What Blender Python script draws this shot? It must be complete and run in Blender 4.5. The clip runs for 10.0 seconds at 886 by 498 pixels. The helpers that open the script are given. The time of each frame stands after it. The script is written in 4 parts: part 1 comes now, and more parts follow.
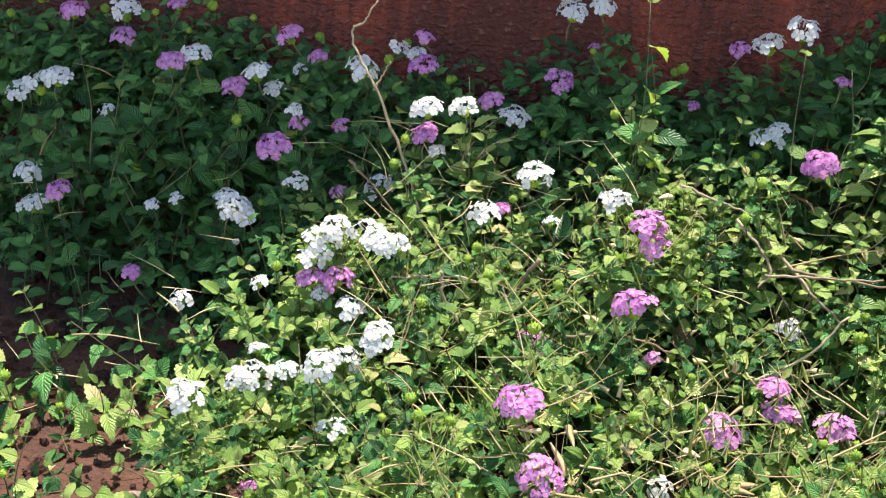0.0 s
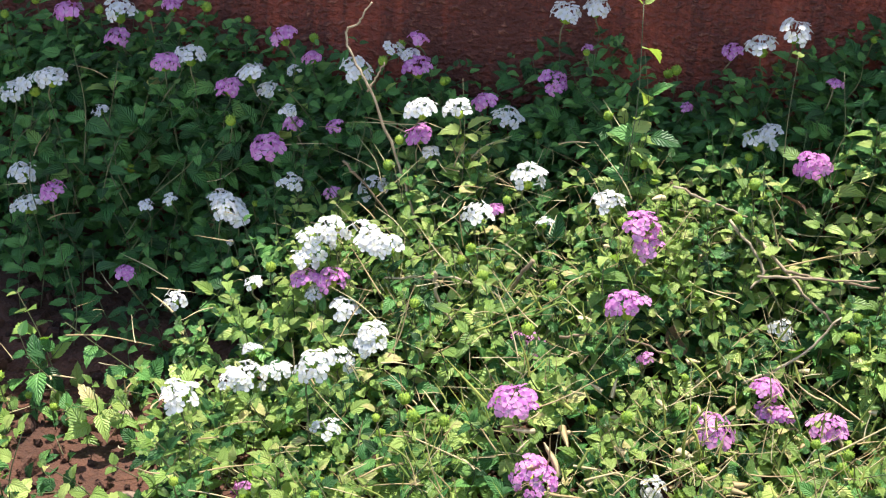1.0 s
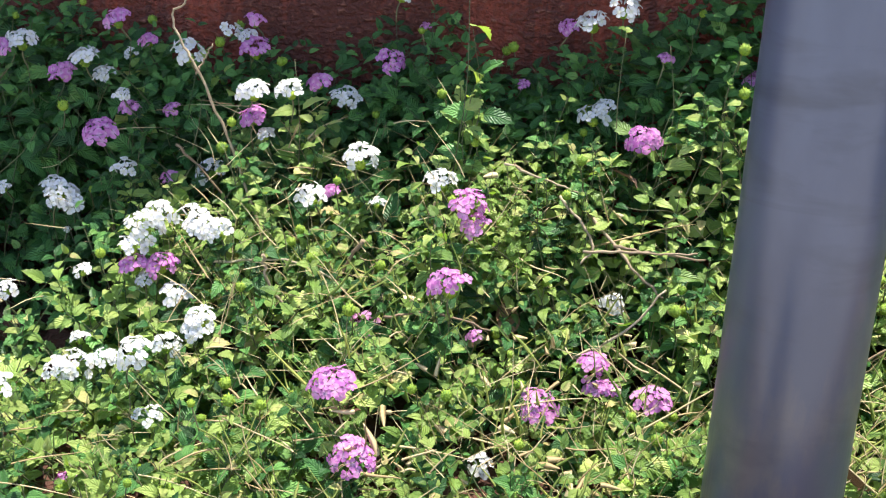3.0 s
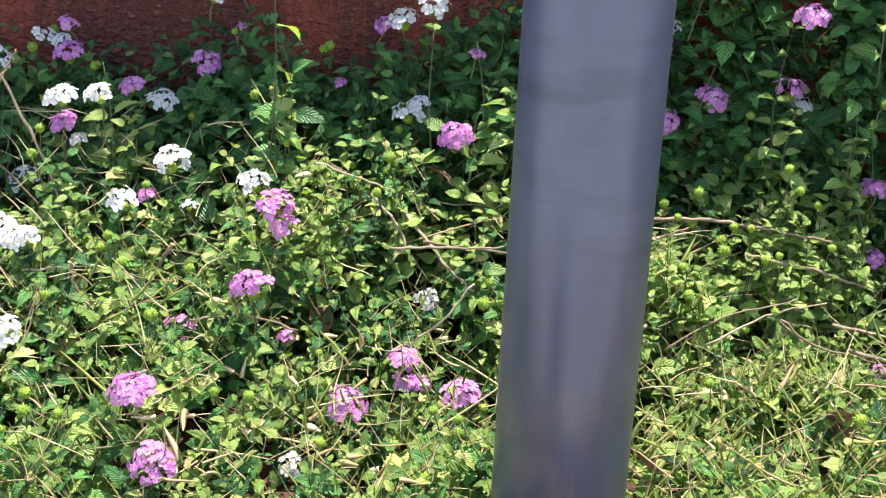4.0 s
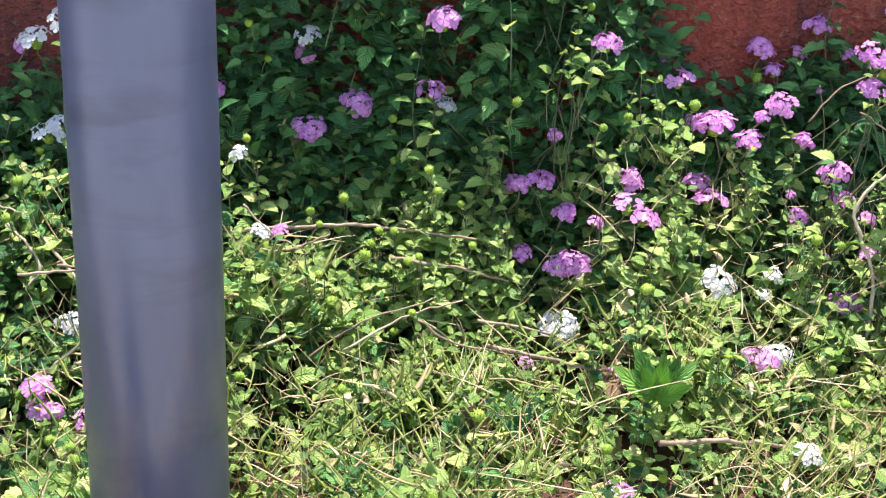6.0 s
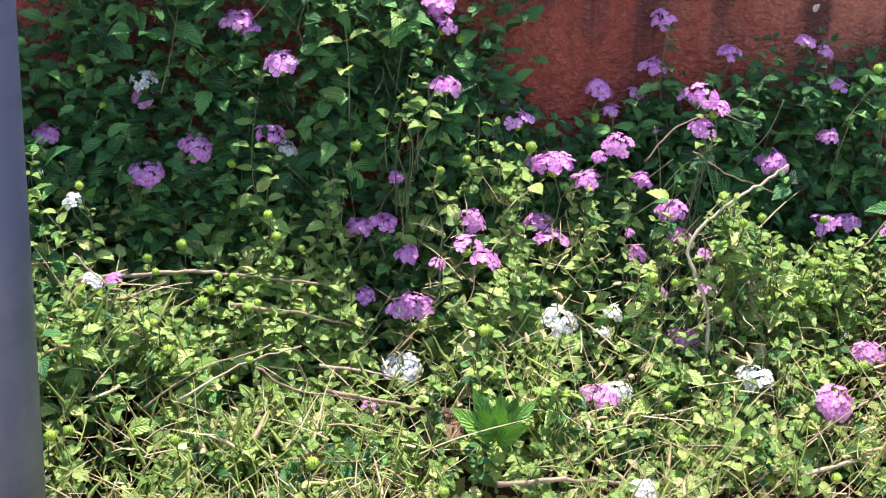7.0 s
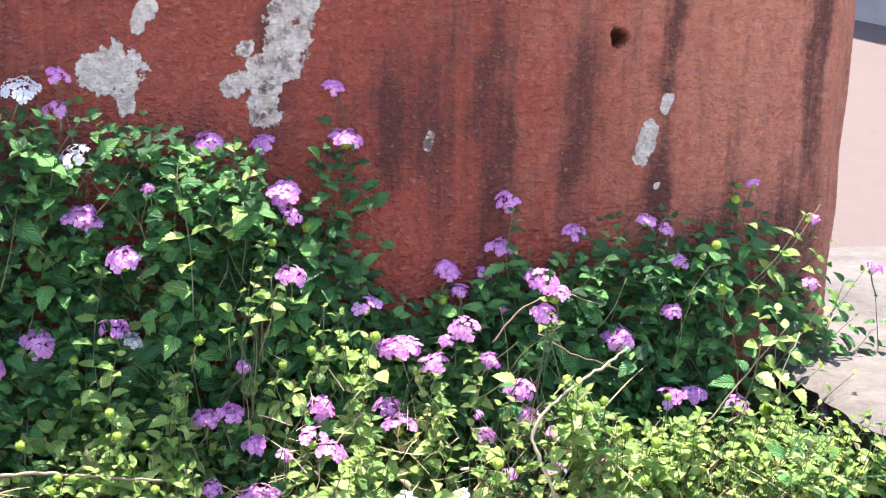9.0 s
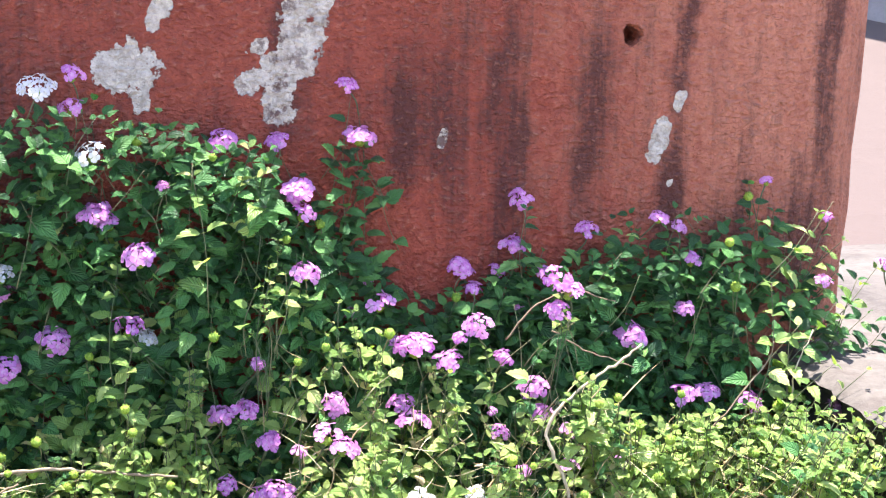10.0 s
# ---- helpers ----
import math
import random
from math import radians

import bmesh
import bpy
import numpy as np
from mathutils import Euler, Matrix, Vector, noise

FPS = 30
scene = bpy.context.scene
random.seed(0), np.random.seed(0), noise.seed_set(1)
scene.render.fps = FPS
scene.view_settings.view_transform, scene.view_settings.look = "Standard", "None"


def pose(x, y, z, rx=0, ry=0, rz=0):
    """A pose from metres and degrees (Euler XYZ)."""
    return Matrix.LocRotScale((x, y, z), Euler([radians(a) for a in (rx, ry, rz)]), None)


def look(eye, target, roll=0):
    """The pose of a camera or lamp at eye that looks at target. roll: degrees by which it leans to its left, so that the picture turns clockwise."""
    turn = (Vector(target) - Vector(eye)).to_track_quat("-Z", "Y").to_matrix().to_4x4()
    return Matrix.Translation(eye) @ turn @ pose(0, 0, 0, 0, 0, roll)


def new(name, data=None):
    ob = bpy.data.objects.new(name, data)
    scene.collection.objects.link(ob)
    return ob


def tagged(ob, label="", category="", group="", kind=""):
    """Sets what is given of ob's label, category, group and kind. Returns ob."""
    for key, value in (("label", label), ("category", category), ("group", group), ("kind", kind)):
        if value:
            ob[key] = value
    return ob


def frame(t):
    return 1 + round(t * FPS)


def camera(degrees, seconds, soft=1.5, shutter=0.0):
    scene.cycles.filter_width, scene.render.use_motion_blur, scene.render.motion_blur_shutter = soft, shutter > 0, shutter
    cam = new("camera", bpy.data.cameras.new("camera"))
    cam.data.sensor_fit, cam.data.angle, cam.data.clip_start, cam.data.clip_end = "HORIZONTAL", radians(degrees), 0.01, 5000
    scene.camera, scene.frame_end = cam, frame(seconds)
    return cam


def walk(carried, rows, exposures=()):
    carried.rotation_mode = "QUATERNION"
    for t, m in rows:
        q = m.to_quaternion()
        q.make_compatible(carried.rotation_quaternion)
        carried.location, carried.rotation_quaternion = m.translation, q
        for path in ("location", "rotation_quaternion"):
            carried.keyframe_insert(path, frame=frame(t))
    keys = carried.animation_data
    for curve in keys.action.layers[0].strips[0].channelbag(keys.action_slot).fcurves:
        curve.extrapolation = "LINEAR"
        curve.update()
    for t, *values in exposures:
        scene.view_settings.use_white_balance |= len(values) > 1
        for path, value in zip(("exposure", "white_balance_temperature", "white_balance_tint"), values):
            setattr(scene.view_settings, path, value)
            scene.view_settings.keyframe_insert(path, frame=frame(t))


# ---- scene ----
cam = camera(39.66, 10.0, soft=1.2)
SKY, SUN = 0.15, 5.0
# seconds, stops, kelvin, tint
EXPOSURES = [(0, 1.24, 6800, 11), (2.5, 1.28, 6750, 11), (4.5, 1.50, 6650, 14), (5.5, 1.58, 6480, 16), (7, 1.50, 6350, 18), (7.5, 1.48, 6350, 19),
             (8, 1.66, 6450, 19), (8.5, 1.83, 6400, 19), (9, 2.06, 6350, 20), (10, 2.13, 6300, 21)]
PATH = [
    (0, (0.0826, 0.2201, 0.6332), (-0.2672, 2.1089, 0.0763), 3.99),
    (0.5, (0.0830, 0.2176, 0.6323), (-0.2622, 2.1079, 0.0777), 4.06),
    (1, (0.0825, 0.2173, 0.6326), (-0.2568, 2.1093, 0.0799), 4.08),
    (1.5, (0.0865, 0.2177, 0.6277), (-0.2451, 2.1092, 0.0688), 4.13),
    (2, (0.0986, 0.2204, 0.6301), (-0.2170, 2.1112, 0.0597), 4.13),
    (2.5, (0.1350, 0.2278, 0.6318), (-0.1467, 2.1224, 0.0563), 4.03),
    (2.7, (0.1536, 0.2328, 0.6348), (-0.1154, 2.1286, 0.0571), 3.85),
    (4, (0.2827, 0.2457, 0.6502), (0.1685, 2.1556, 0.0679), 2.90),
    (4.5, (0.3286, 0.2469, 0.6511), (0.2799, 2.1609, 0.0729), 2.55),
    (5, (0.3783, 0.2503, 0.6554), (0.3847, 2.1647, 0.0765), 2.12),
    (5.5, (0.4266, 0.2543, 0.6637), (0.4953, 2.1665, 0.0816), 1.78),
    (6.8, (0.5275, 0.2501, 0.6761), (0.7800, 2.1561, 0.1251), 1.48),
    (7, (0.5317, 0.2507, 0.6796), (0.8231, 2.1590, 0.1568), 1.65),
    (7.5, (0.5553, 0.2517, 0.7135), (0.8896, 2.1616, 0.2232), 1.58),
    (8, (0.5744, 0.2555, 0.7451), (0.9523, 2.1671, 0.2947), 1.72),
    (8.5, (0.6051, 0.2530, 0.7614), (0.9921, 2.1732, 0.3574), 1.37),
    (9, (0.6073, 0.2495, 0.7779), (1.0235, 2.1692, 0.4018), 1.24),
    (9.5, (0.6088, 0.2518, 0.7879), (1.0427, 2.1685, 0.4167), 1.28),
    (10, (0.5983, 0.2482, 0.7755), (1.0059, 2.1696, 0.3988), 1.18),
]
walk(cam, [(t, look(eye, target, roll)) for t, eye, target, roll in PATH], EXPOSURES)

# ---- world and sun ----
SUN_AZ, SUN_EL = 27.0, 80.0          # degrees from +y towards +x, and above the horizon
world = bpy.data.worlds.new("World")
scene.world = world
world.use_nodes = True
wn = world.node_tree.nodes
sky = wn.new("ShaderNodeTexSky")
sky.sky_type, sky.sun_disc = "NISHITA", False
sky.sun_elevation, sky.sun_rotation = radians(SUN_EL), radians(SUN_AZ)
wn["Background"].inputs["Strength"].default_value = SKY
world.node_tree.links.new(sky.outputs[0], wn["Background"].inputs["Color"])
sun = new("sun", bpy.data.lights.new("sun", "SUN"))
sun.data.energy, sun.data.angle, sun.data.color = SUN, radians(0.6), (1.0, 0.96, 0.88)
to_sun = Vector((math.sin(radians(SUN_AZ)) * math.cos(radians(SUN_EL)),
                 math.cos(radians(SUN_AZ)) * math.cos(radians(SUN_EL)), math.sin(radians(SUN_EL))))
sun.matrix_world = look(to_sun * 20, (0, 0, 0))

# ---- material tools ----


class Nodes:
    """Short hand for building one node material."""

    def __init__(self, name):
        self.mat = bpy.data.materials.new(name)
        self.mat.use_nodes = True
        self.tree = self.mat.node_tree
        self.bsdf = self.tree.nodes["Principled BSDF"]
        self.out = self.tree.nodes["Material Output"]

    def add(self, kind, **values):
        node = self.tree.nodes.new("ShaderNode" + kind)
        for key, value in values.items():
            if key in node.inputs:
                self.put(node.inputs[key], value)
        return node

    def put(self, socket, value):
        if isinstance(value, bpy.types.NodeSocket):
            self.tree.links.new(value, socket)
        else:
            socket.default_value = value

    def math(self, op, a, b=0.0, c=0.0, clamp=False):
        node = self.tree.nodes.new("ShaderNodeMath")
        node.operation, node.use_clamp = op, clamp
        for socket, value in zip(node.inputs, (a, b, c)):
            self.put(socket, value)
        return node.outputs[0]

    def noise(self, vector, scale, detail=4.0, rough=0.55, distortion=0.0):
        node = self.add("TexNoise", Scale=scale, Detail=detail, Roughness=rough, Distortion=distortion)
        if vector is not None:
            self.put(node.inputs["Vector"], vector)
        return node.outputs["Fac"]

    def ramp(self, fac, *stops):
        node = self.tree.nodes.new("ShaderNodeValToRGB")
        self.put(node.inputs[0], fac)
        el = node.color_ramp.elements
        while len(el) < len(stops):
            el.new(0.5)
        for e, (pos, col) in zip(el, stops):
            e.position = pos
            e.color = (*col, 1) if isinstance(col, tuple) else (col, col, col, 1)
        return node.outputs[0]

    def mix(self, fac, a, b, kind="MIX"):
        node = self.tree.nodes.new("ShaderNodeMix")
        node.data_type, node.blend_type = "RGBA", kind
        for socket, value in ((node.inputs[0], fac), (node.inputs[6], a), (node.inputs[7], b)):
            if isinstance(value, tuple):
                value = (*value, 1)
            self.put(socket, value)
        return node.outputs[2]

    def coords(self, stretch=None):
        node = self.add("TexCoord").outputs["Object"]
        if stretch:
            m = self.add("Mapping")
            self.put(m.inputs["Vector"], node)
            m.inputs["Scale"].default_value = stretch
            node = m.outputs[0]
        return node

    def bump(self, height, strength, distance):
        b = self.add("Bump", Strength=strength, Distance=distance)
        self.put(b.inputs["Height"], height)
        self.put(self.bsdf.inputs["Normal"], b.outputs[0])
        return b

    def finish(self, color=None, rough=None, metal=None, specular=None):
        for key, value in (("Base Color", color), ("Roughness", rough), ("Metallic", metal), ("Specular IOR Level", specular)):
            if value is not None:
                self.put(self.bsdf.inputs[key], (*value, 1) if isinstance(value, tuple) else value)
        return self.mat

    def translucent(self, color, share):
        """Lets light pass through thin leaves and petals."""
        t = self.add("BsdfTranslucent", Color=color)
        m = self.add("MixShader")
        self.put(m.inputs[0], share)
        self.tree.links.new(self.bsdf.outputs[0], m.inputs[1])
        self.tree.links.new(t.outputs[0], m.inputs[2])
        self.tree.links.new(m.outputs[0], self.out.inputs["Surface"])

    def chance(self):
        """A number of its own for each object and each loose piece of a mesh."""
        a = self.add("ObjectInfo").outputs["Random"]
        b = self.add("NewGeometry").outputs["Random Per Island"]
        return self.math("FRACT", self.math("ADD", a, b))


def leaf_material(name, dark, mid, pale, dry, share=0.27, glow=(1.25, 1.4, 0.55), gloss=0.5):
    n = Nodes(name)
    uv = n.add("UVMap").outputs[0]
    split = n.add("SeparateXYZ")
    n.put(split.inputs[0], uv)
    u, v = split.outputs[0], split.outputs[1]
    au = n.math("ABSOLUTE", u)
    # side veins run forwards from the midrib, in furrows between puckered cells
    phase = n.math("MULTIPLY", n.math("SUBTRACT", v, n.math("MULTIPLY", au, 0.30)), 8.0)
    vein = n.math("ABSOLUTE", n.math("SINE", n.math("MULTIPLY", phase, math.pi)))
    rib = n.math("MINIMUM", n.math("MULTIPLY", au, 7.0), 1.0)
    relief = n.math("MULTIPLY", n.math("POWER", vein, 0.45), rib)
    rnd = n.chance()
    spots = n.noise(n.coords(), 55.0, 3.0)
    tone = n.math("ADD", n.math("MULTIPLY", rnd, 0.75), n.math("MULTIPLY", spots, 0.35))
    col = n.ramp(tone, (0.12, dark), (0.5, mid), (0.88, pale), (0.935, dry))
    lines = n.mix(n.math("MULTIPLY", n.math("SUBTRACT", 1.0, relief), 0.20), col, pale)
    n.finish(lines, n.math("ADD", 0.30, n.math("MULTIPLY", spots, 0.25)), specular=gloss)
    n.bump(n.math("ADD", relief, n.math("MULTIPLY", spots, 0.5)), 0.9, 0.0016)
    n.translucent(n.mix(1.0, lines, glow, "MULTIPLY"), share)
    return n.mat


def petal_material(name, a, b, throat):
    n = Nodes(name)
    uv = n.add("UVMap").outputs[0]
    split = n.add("SeparateXYZ")
    n.put(split.inputs[0], uv)
    rnd = n.chance()
    fine = n.noise(n.coords(), 180.0, 2.0)
    col = n.mix(n.math("ADD", n.math("MULTIPLY", rnd, 0.7), n.math("MULTIPLY", fine, 0.3)), a, b)
    col = n.mix(n.ramp(split.outputs[1], (0.10, 1.0), (0.32, 0.0)), col, throat)
    n.finish(col, 0.55, specular=0.25)
    n.bump(fine, 0.25, 0.0006)
    n.translucent(col, 0.48)
    return n.mat


def plain_material(name, a, b, scale, rough=0.7, bump=0.4, depth=0.001, stretch=None, share=0.0):
    n = Nodes(name)
    c = n.coords(stretch)
    big, fine = n.noise(c, scale, 5.0), n.noise(c, scale * 6, 3.0)
    rnd = n.chance()
    f = n.math("ADD", n.math("MULTIPLY", big, 0.6), n.math("ADD", n.math("MULTIPLY", fine, 0.3), n.math("MULTIPLY", n.math("SUBTRACT", rnd, 0.5), 0.5)))
    col = n.ramp(f, (0.28, a), (0.68, b))
    n.finish(col, n.math("ADD", rough - 0.08, n.math("MULTIPLY", fine, 0.16)))
    n.bump(n.math("ADD", big, fine), bump, depth)
    if share:
        n.translucent(col, share)
    return n.mat


# one leaf in two tones: LEAF for shade, LEAF_SUN with sunlight painted in
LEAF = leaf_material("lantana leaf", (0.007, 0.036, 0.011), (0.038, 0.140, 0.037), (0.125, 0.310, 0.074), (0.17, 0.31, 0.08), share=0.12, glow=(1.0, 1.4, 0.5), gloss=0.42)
LEAF_SUN = leaf_material("young leaf with painted sunlight", (0.075, 0.170, 0.035), (0.235, 0.385, 0.080), (0.46, 0.57, 0.165), (0.66, 0.54, 0.26), share=0.27, gloss=0.6)
WEED = leaf_material("weed leaf", (0.040, 0.140, 0.016), (0.085, 0.235, 0.026), (0.16, 0.35, 0.048), (0.22, 0.38, 0.07), share=0.25)
WHITE = petal_material("white petal", (0.80, 0.81, 0.84), (0.87, 0.87, 0.88), (0.80, 0.79, 0.66))
PURPLE = petal_material("lilac petal", (0.56, 0.175, 0.55), (0.83, 0.40, 0.72), (0.80, 0.52, 0.74))
STEM = plain_material("green stem", (0.04, 0.065, 0.022), (0.15, 0.14, 0.065), 60, 0.6)
WOOD = plain_material("dry stem", (0.20, 0.14, 0.085), (0.50, 0.41, 0.275), 45, 0.75, 0.6, 0.0015)
STRAW = plain_material("dry straw", (0.40, 0.29, 0.14), (0.72, 0.61, 0.36), 40, 0.6, share=0.2)
BLADE = plain_material("grass blade", (0.16, 0.25, 0.05), (0.46, 0.49, 0.13), 40, 0.5, share=0.35)
BRACT = plain_material("seed head green", (0.15, 0.29, 0.022), (0.36, 0.49, 0.05), 90, 0.55, share=0.3)
DEAD = plain_material("dead leaf", (0.10, 0.055, 0.03), (0.36, 0.22, 0.11), 50, 0.7, 0.6, 0.002, share=0.1)
SOIL = plain_material("red soil", (0.032, 0.012, 0.007), (0.105, 0.042, 0.024), 28, 0.95, 1.0, 0.006)
STONE = plain_material("pale stone", (0.22, 0.15, 0.11), (0.42, 0.32, 0.25), 22, 0.85, 0.6, 0.002)


def wall_material():
    n = Nodes("weathered red plaster")
    c = n.coords()
    xyz = n.add("SeparateXYZ")
    n.put(xyz.inputs[0], c)
    x, z = xyz.outputs[0], xyz.outputs[2]

    def near(value, at, wide):
        """1 at a value, 0 at wide from it."""
        return n.math("SUBTRACT", 1.0, n.math("DIVIDE", n.math("ABSOLUTE", n.math("SUBTRACT", value, at)), wide), clamp=True)

    broad = n.noise(c, 6.0, 5.0)
    blotch = n.noise(n.coords((24.0, 24.0, 15.0)), 1.0, 7.0, 0.68, 0.4)
    fine = n.noise(c, 95.0, 5.0, 0.65)
    lumps = n.noise(n.coords((130.0, 130.0, 190.0)), 1.0, 3.0, 0.55, 0.3)
    grit = n.noise(c, 420.0, 3.0)
    brush = n.noise(n.coords((62.0, 62.0, 120.0)), 1.0, 4.0, 0.6, 0.8)
    streak = n.noise(n.coords((30.0, 8.0, 3.0)), 1.0, 7.0, 0.66, 0.5)
    thin = n.noise(n.coords((85.0, 12.0, 6.0)), 1.0, 5.0, 0.65, 0.4)
    # fresh brick red low down and to the west, faded salmon above and towards the corner
    fade = n.math("ADD", n.math("MULTIPLY", n.math("SUBTRACT", z, 0.60), 0.8), n.math("MULTIPLY", n.math("SUBTRACT", x, 0.93), 2.6))
    fade = n.math("ADD", fade, n.math("ADD", n.math("MULTIPLY", n.math("SUBTRACT", blotch, 0.5), 1.5), n.math("MULTIPLY", n.math("SUBTRACT", streak, 0.5), 1.3)), clamp=True)
    tint = n.ramp(n.math("ADD", n.math("MULTIPLY", fine, 0.6), n.math("MULTIPLY", lumps, 0.4)), (0.34, 0.0), (0.66, 1.0))
    red = n.mix(tint, (0.200, 0.031, 0.015), (0.365, 0.080, 0.042))
    salmon = n.mix(tint, (0.40, 0.122, 0.066), (0.60, 0.235, 0.140))
    col = n.mix(fade, red, salmon)
    # rain streaks and black mould, broken up by the grain of the plaster
    sway = n.math("MULTIPLY", n.math("SUBTRACT", n.noise(n.coords((5.0, 5.0, 11.0)), 1.0, 6.0, 0.65), 0.5), 0.085)
    xs = n.math("ADD", x, sway)
    mould = n.math("ADD", n.math("MULTIPLY", streak, 0.46), n.math("ADD", n.math("MULTIPLY", thin, 0.38), n.math("MULTIPLY", blotch, 0.42)))
    for at, wide, much, low, high in STAINS:
        reach = n.math("MULTIPLY", near(xs, at, wide), near(z, (low + high) / 2, (high - low) * 0.75))
        mould = n.math("ADD", mould, n.math("MULTIPLY", n.math("MINIMUM", n.math("MULTIPLY", reach, 1.5), 1.0), much))
    west = n.math("SUBTRACT", 0.0, n.math("MULTIPLY", n.math("ADD", x, 0.12), 2.2), clamp=True)
    mould = n.math("ADD", mould, n.math("MULTIPLY", west, 0.24))
    mould = n.math("ADD", mould, n.math("MULTIPLY", n.math("SUBTRACT", lumps, 0.5), 0.42))
    dark = n.ramp(mould, (0.63, 0.0), (0.85, 0.92))
    col = n.mix(dark, col, n.mix(grit, (0.030, 0.008, 0.006), (0.125, 0.029, 0.017)))
    pit = n.ramp(n.noise(c, 230.0, 2.0, 0.5), (0.64, 0.0), (0.72, 0.5))
    col = n.mix(pit, col, (0.12, 0.032, 0.020))
    # ridge highlights put into the colour of the raised grain
    crest = n.ramp(n.math("ADD", n.math("MULTIPLY", lumps, 0.7), n.math("MULTIPLY", brush, 0.3)), (0.56, 0.0), (0.70, 0.35))
    col = n.mix(crest, col, (0.66, 0.30, 0.20))
    # places where the paint has come away from the grey plaster
    jag = n.math("ADD", n.math("MULTIPLY", n.math("SUBTRACT", n.noise(c, 60.0, 6.0, 0.62), 0.5), 4.4), n.math("MULTIPLY", n.math("SUBTRACT", n.noise(c, 24.0, 2.0), 0.5), 2.2))
    bare = None
    for cx, cz, a, b, slant in PATCHES:
        dz = n.math("DIVIDE", n.math("SUBTRACT", z, cz), b)
        dx = n.math("SUBTRACT", n.math("DIVIDE", n.math("SUBTRACT", x, cx), a), n.math("MULTIPLY", dz, slant))
        d = n.math("SUBTRACT", 1.0, n.math("ADD", n.math("POWER", n.math("ABSOLUTE", dx), 2.4), n.math("POWER", n.math("ABSOLUTE", dz), 2.4)))
        bare = d if bare is None else n.math("MAXIMUM", bare, d)
    bare = n.math("ADD", bare, jag)
    # lichen eats the long bare strip and its lower end
    eaten = n.math("MULTIPLY", near(x, 0.690, 0.075), n.ramp(n.noise(c, 75.0, 6.0, 0.7), (0.50, 0.0), (0.60, 1.0)))
    eaten = n.math("MAXIMUM", eaten, n.math("MULTIPLY", near(x, 0.867, 0.04), n.ramp(n.noise(c, 110.0, 5.0, 0.7), (0.46, 0.0), (0.54, 1.0))))
    chip = n.ramp(bare, (0.0, 0.0), (0.06, 1.0))
    plaster = n.mix(n.ramp(n.noise(c, 85.0, 7.0, 0.72), (0.34, 0.0), (0.60, 1.0)), (0.34, 0.275, 0.215), (0.66, 0.585, 0.49))
    plaster = n.mix(eaten, plaster, n.mix(fine, (0.05, 0.030, 0.026), (0.20, 0.11, 0.085)))
    # edge shadow of the recess painted just inside each patch
    rim = n.math("MULTIPLY", n.math("SUBTRACT", n.ramp(bare, (0.0, 0.0), (0.03, 1.0)), n.ramp(bare, (0.05, 0.0), (0.14, 1.0))), 0.5)
    col = n.mix(chip, col, n.mix(rim, plaster, (0.16, 0.10, 0.08)))
    n.finish(col, n.math("ADD", 0.56, n.math("MULTIPLY", fine, 0.25)), specular=0.4)
    h = n.math("ADD", n.math("MULTIPLY", brush, 0.45), n.math("ADD", n.math("MULTIPLY", fine, 0.25), n.math("ADD", n.math("MULTIPLY", lumps, 0.9), n.math("MULTIPLY", broad, 1.5))))
    h = n.math("SUBTRACT", h, n.math("MULTIPLY", chip, 0.7))
    n.bump(h, 1.0, 0.017)
    return n.mat


# bare patches: middle, half width, half height, slant; mould stains: middle, half width, strength, low and high end
PATCHES = [(0.541, 0.716, 0.032, 0.026, 0.0), (0.556, 0.682, 0.010, 0.014, 0.0), (0.576, 0.768, 0.012, 0.016, 0.5),
           (0.722, 0.788, 0.024, 0.030, 0.3), (0.716, 0.745, 0.026, 0.030, 0.4), (0.690, 0.716, 0.034, 0.020, 0.5), (0.662, 0.700, 0.014, 0.012, 0.0),
           (0.672, 0.738, 0.012, 0.010, 0.5), (0.694, 0.682, 0.020, 0.024, 0.0), (0.866, 0.648, 0.005, 0.012, 0.4),
           (1.108, 0.640, 0.011, 0.026, 0.4), (1.131, 0.687, 0.006, 0.013, 0.5), (1.124, 0.596, 0.004, 0.005, 0.3)]
STAINS = [(0.822, 0.020, 0.26, 0.60, 0.72), (0.866, 0.045, 0.16, 0.57, 0.73), (0.880, 0.070, 0.05, 0.46, 0.90), (0.936, 0.034, 0.19, 0.50, 0.82), (0.700, 0.040, 0.22, 0.64, 0.78),
          (1.036, 0.035, 0.18, 0.55, 0.78), (1.135, 0.020, 0.20, 0.66, 0.86), (1.122, 0.026, 0.24, 0.52, 0.63), (1.320, 0.026, 0.20, 0.62, 0.88), (1.205, 0.11, 0.16, 0.44, 0.58),
          (1.310, 0.070, 0.18, 0.42, 0.62), (0.40, 0.12, 0.12, 0.3, 0.9), (0.10, 0.06, 0.12, 0.3, 0.7), (-0.10, 0.17, 0.24, 0.25, 0.75), (0.20, 0.14, 0.12, 0.25, 0.75)]
WALL = wall_material()


